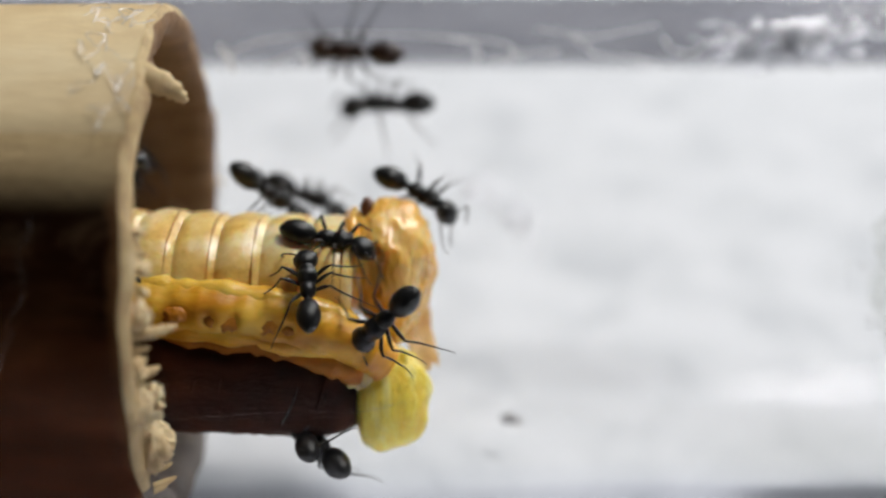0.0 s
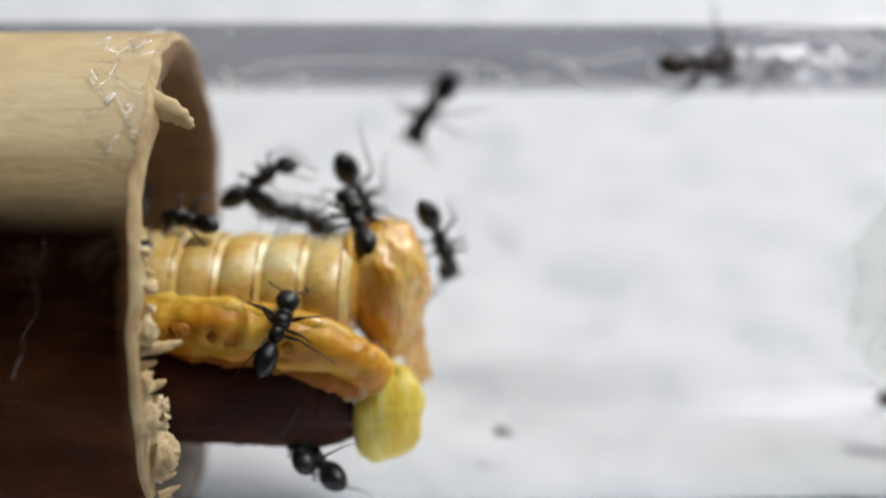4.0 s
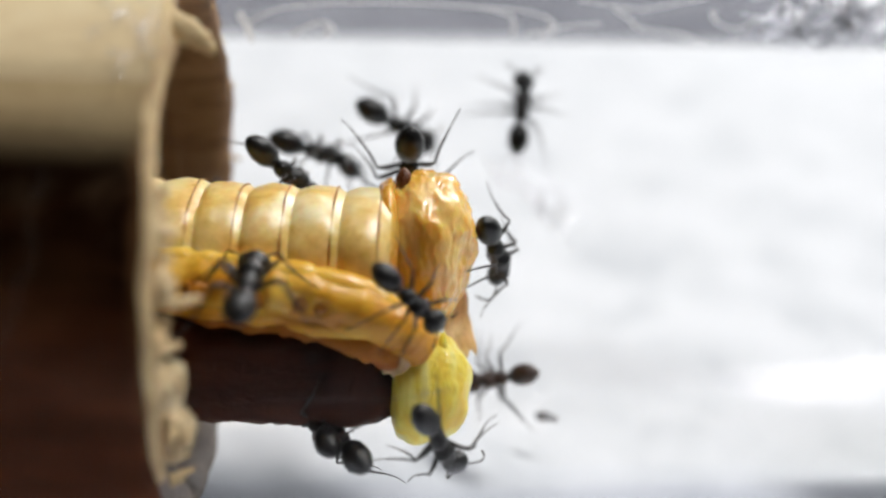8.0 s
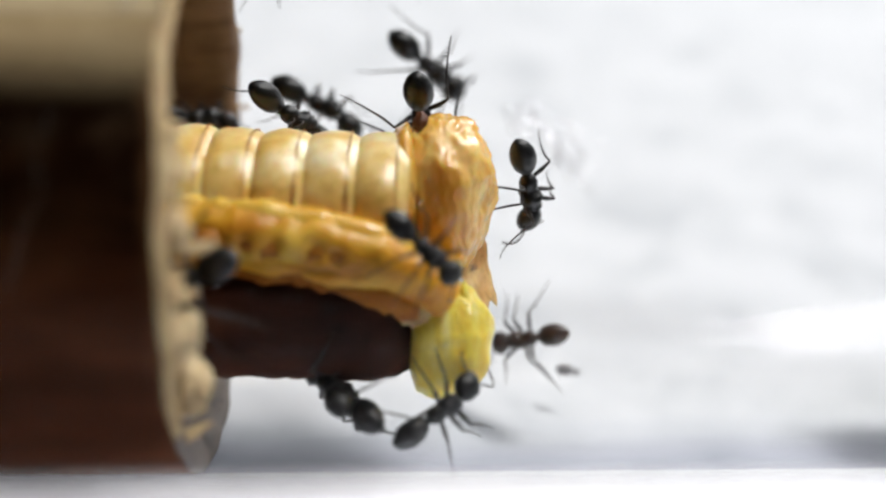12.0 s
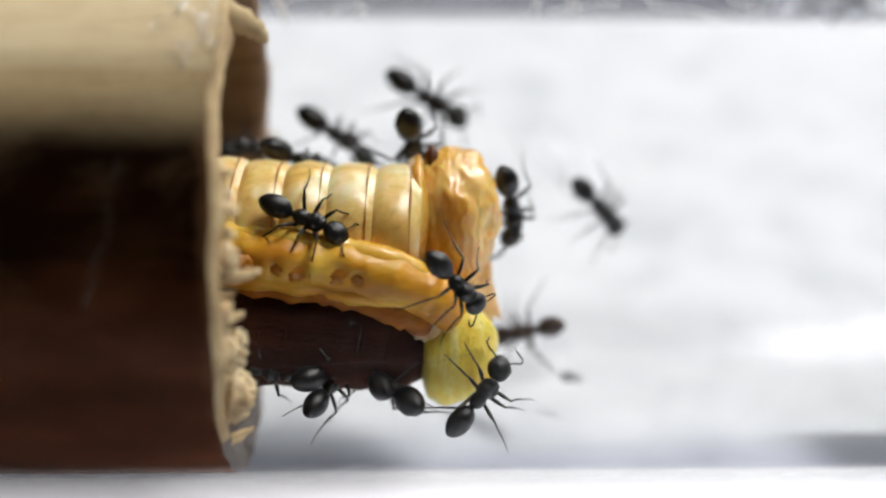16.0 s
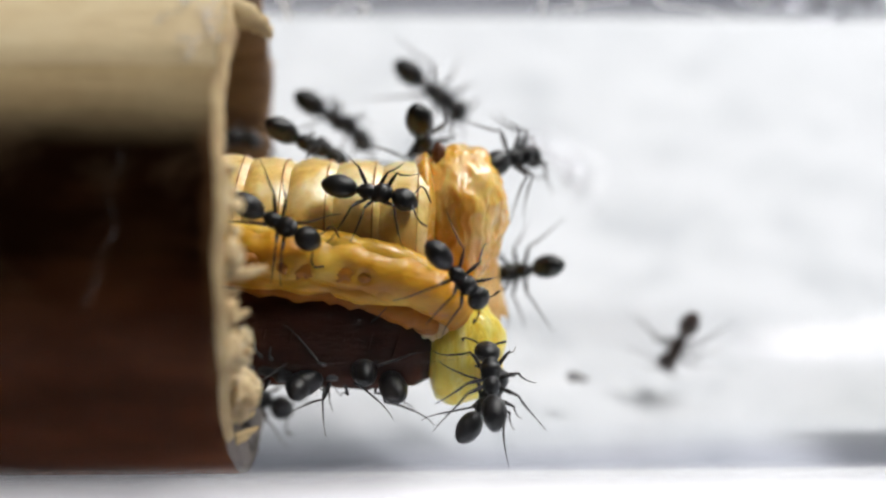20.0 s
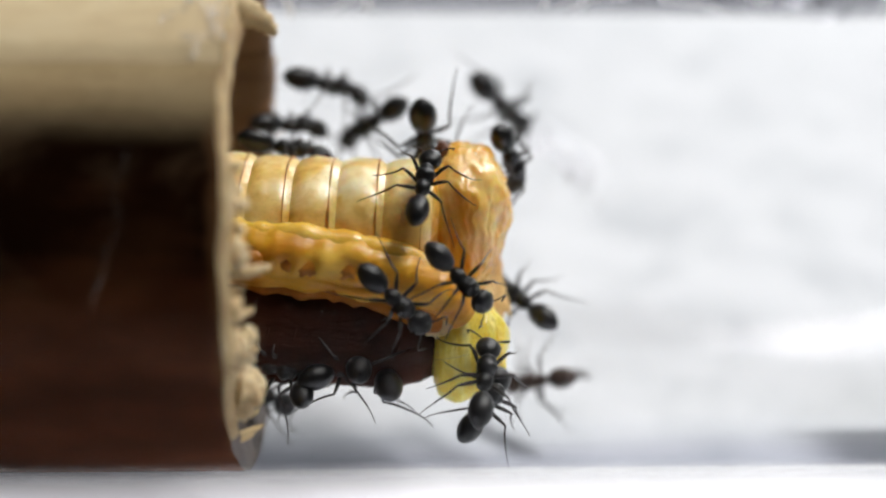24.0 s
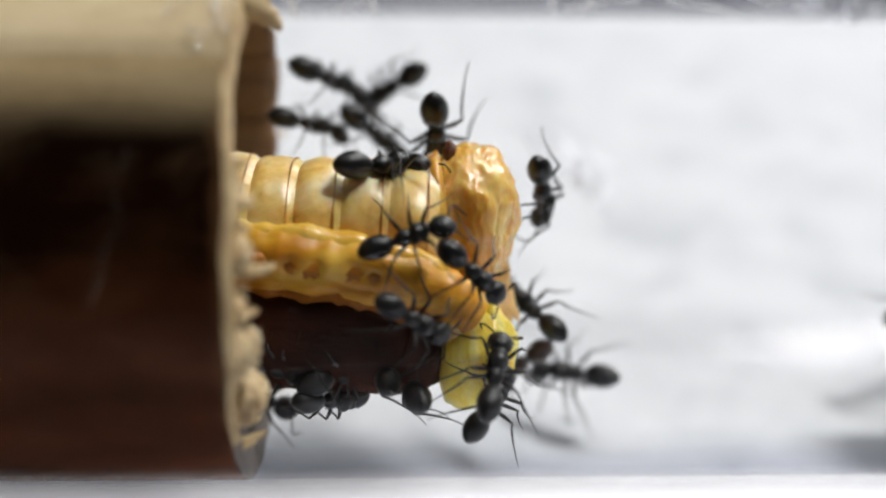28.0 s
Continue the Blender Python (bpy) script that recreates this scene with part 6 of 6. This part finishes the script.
    walk(ANTS["ceiling_ant"], [
        (0, spot(-0.50, 5.72, 9.92, -124, -5, 171)),
        (0.2, spot(-0.34, 5.33, 10.25, -129, -0, 148)),
        (0.3, spot(5.20, 5.48, 10.13, 127, 3, 17)),
        (0.45, spot(3.85, 5.83, 9.83, -142, 25, 144)),
        (0.6, spot(1.47, 5.97, 9.70, -130, 7, 154)),
        (0.8, spot(-0.83, 5.48, 10.13, -135, 9, 147)),
        (1, spot(-1.09, 5.46, 10.14, -124, 6, 180)),
        (1.2, spot(-2.54, 5.69, 9.95, -131, 11, 156)),
        (1.4, spot(-1.20, 5.64, 10.00, 127, -3, 32)),
        (1.6, spot(-0.77, 5.57, 10.06, 126, 2, 13)),
        (1.8, spot(0.71, 5.61, 10.02, 125, 0, 12)),
        (2, spot(3.34, 5.39, 10.20, 125, -1, 0)),
        (2.4, spot(6.09, 5.48, 10.13, 124, 6, 0)),
        (2.8, spot(10.33, 5.55, 10.07, 124, 7, 0)),
        (3, spot(8.95, 5.47, 10.14, 125, 2, 4)),
        (3.3, spot(9.47, 5.55, 10.07, 125, -1, 16)),
        (3.5, spot(8.75, 5.66, 9.98, 0, -58, 90)),
        (4, spot(14.51, 5.14, 10.39, 124, -5, 22)),
        (4.5, spot(11.90, 5.01, 10.49, -130, 10, 158)),
        (5, spot(8.70, 5.40, 10.19, -132, 5, 148)),
        (5.5, spot(2.40, 5.61, 10.02, -123, -8, 147)),
        (5.8, spot(-1.55, 5.40, 10.19, -129, 0, 148)),
        (6, spot(-5.57, 5.79, 9.87, -133, 18, 156)),
        (6.2, spot(-7.16, 6.00, 9.63, -140, 20, 145)),
        (6.4, spot(-9.19, 4.50, 7.92, -139, 18, 146)),
        (7.5, spot(-13.67, 4.00, 6.28, -129, 1, 148)),
        (28, spot(-13.26, 4.00, 6.07, -129, 0, 148))])
    gait(ANTS["ceiling_ant"], [(0, 3.4), (3.6, 6.6)])
    walk(ANTS["backer"], [
        (0, spot(-10.29, 4.00, 5.09, 34, -12, 33)),
        (21.4, spot(-11.45, 4.00, 4.27, 37, -5, 32)),
        (22.2, spot(-8.72, 4.50, 4.64, 37, -5, 32)),
        (23, spot(-3.67, 5.50, 5.35, 39, -3, 32)),
        (23.25, spot(-1.96, 5.50, 4.83, 87, 41, 45)),
        (23.5, spot(-2.45, 5.50, 4.78, -61, 25, 144)),
        (24, spot(-2.46, 5.50, 4.70, -59, 23, 145)),
        (25, spot(-2.18, 5.50, 4.84, -71, 32, 141)),
        (26, spot(-2.47, 5.50, 4.55, -64, 28, 143)),
        (27, spot(-2.46, 5.50, 4.30, -106, 48, 127)),
        (28, spot(-2.47, 5.50, 4.34, 66, 29, 37))])
    gait(ANTS["backer"], [(21.4, 23.6)])
    walk(ANTS["percher"], [
        (0, spot(-11.06, 5.00, 4.48, 42, -12, 33)),
        (25, spot(-11.45, 4.50, 5.64, 45, -5, 32)),
        (25.5, spot(-8.44, 5.00, 5.89, 45, -5, 32)),
        (26, spot(-4.88, 6.00, 6.14, 45, -5, 32)),
        (26.4, spot(-2.32, 6.50, 6.30, 50, 3, 32)),
        (26.7, spot(-1.82, 6.50, 5.89, -102, 45, 131)),
        (27, spot(-1.85, 6.50, 5.76, -71, 26, 144)),
        (28, spot(-1.95, 6.50, 6.34, -67, 22, 145))])
    gait(ANTS["percher"], [(25, 27)])
    walk(ANTS["late_ant"], [
        (0, spot(-11.29, 5.00, 4.95, 73, 0, 32)),
        (24.8, spot(-11.47, 5.00, 6.33, 70, -5, 32)),
        (25.3, spot(-6.99, 5.50, 8.36, 73, -0, 32)),
        (25.5, spot(-5.20, 6.20, 8.21, 75, -4, 0)),
        (25.8, spot(1.2, 6.00, 10.2, 71, -5, 28)),
        (25.95, spot(4.9, 6.00, 10.2, 85, 17, 34)),
        (26.1, spot(6.1, 6.30, 9.7, 101, 33, 39)),
        (26.5, spot(6.21, 7.60, 7.32, 98, 35, 33)),
        (26.9, spot(12.17, 7.80, 4.25, 81, 53, 0)),
        (27, spot(12.47, 7.80, 3.47, 81, 55, 0)),
        (27.15, spot(10.91, 7.60, -0.10, -136, 62, 126)),
        (27.3, spot(7.05, 6.89, -3.71, -104, 35, 139)),
        (27.7, spot(5.18, 5.50, -5.11, -79, 10, 147)),
        (28, spot(5.24, 5.00, -5.03, -71, -4, 151))])
    gait(ANTS["late_ant"], [(24.8, 28)])


motions()
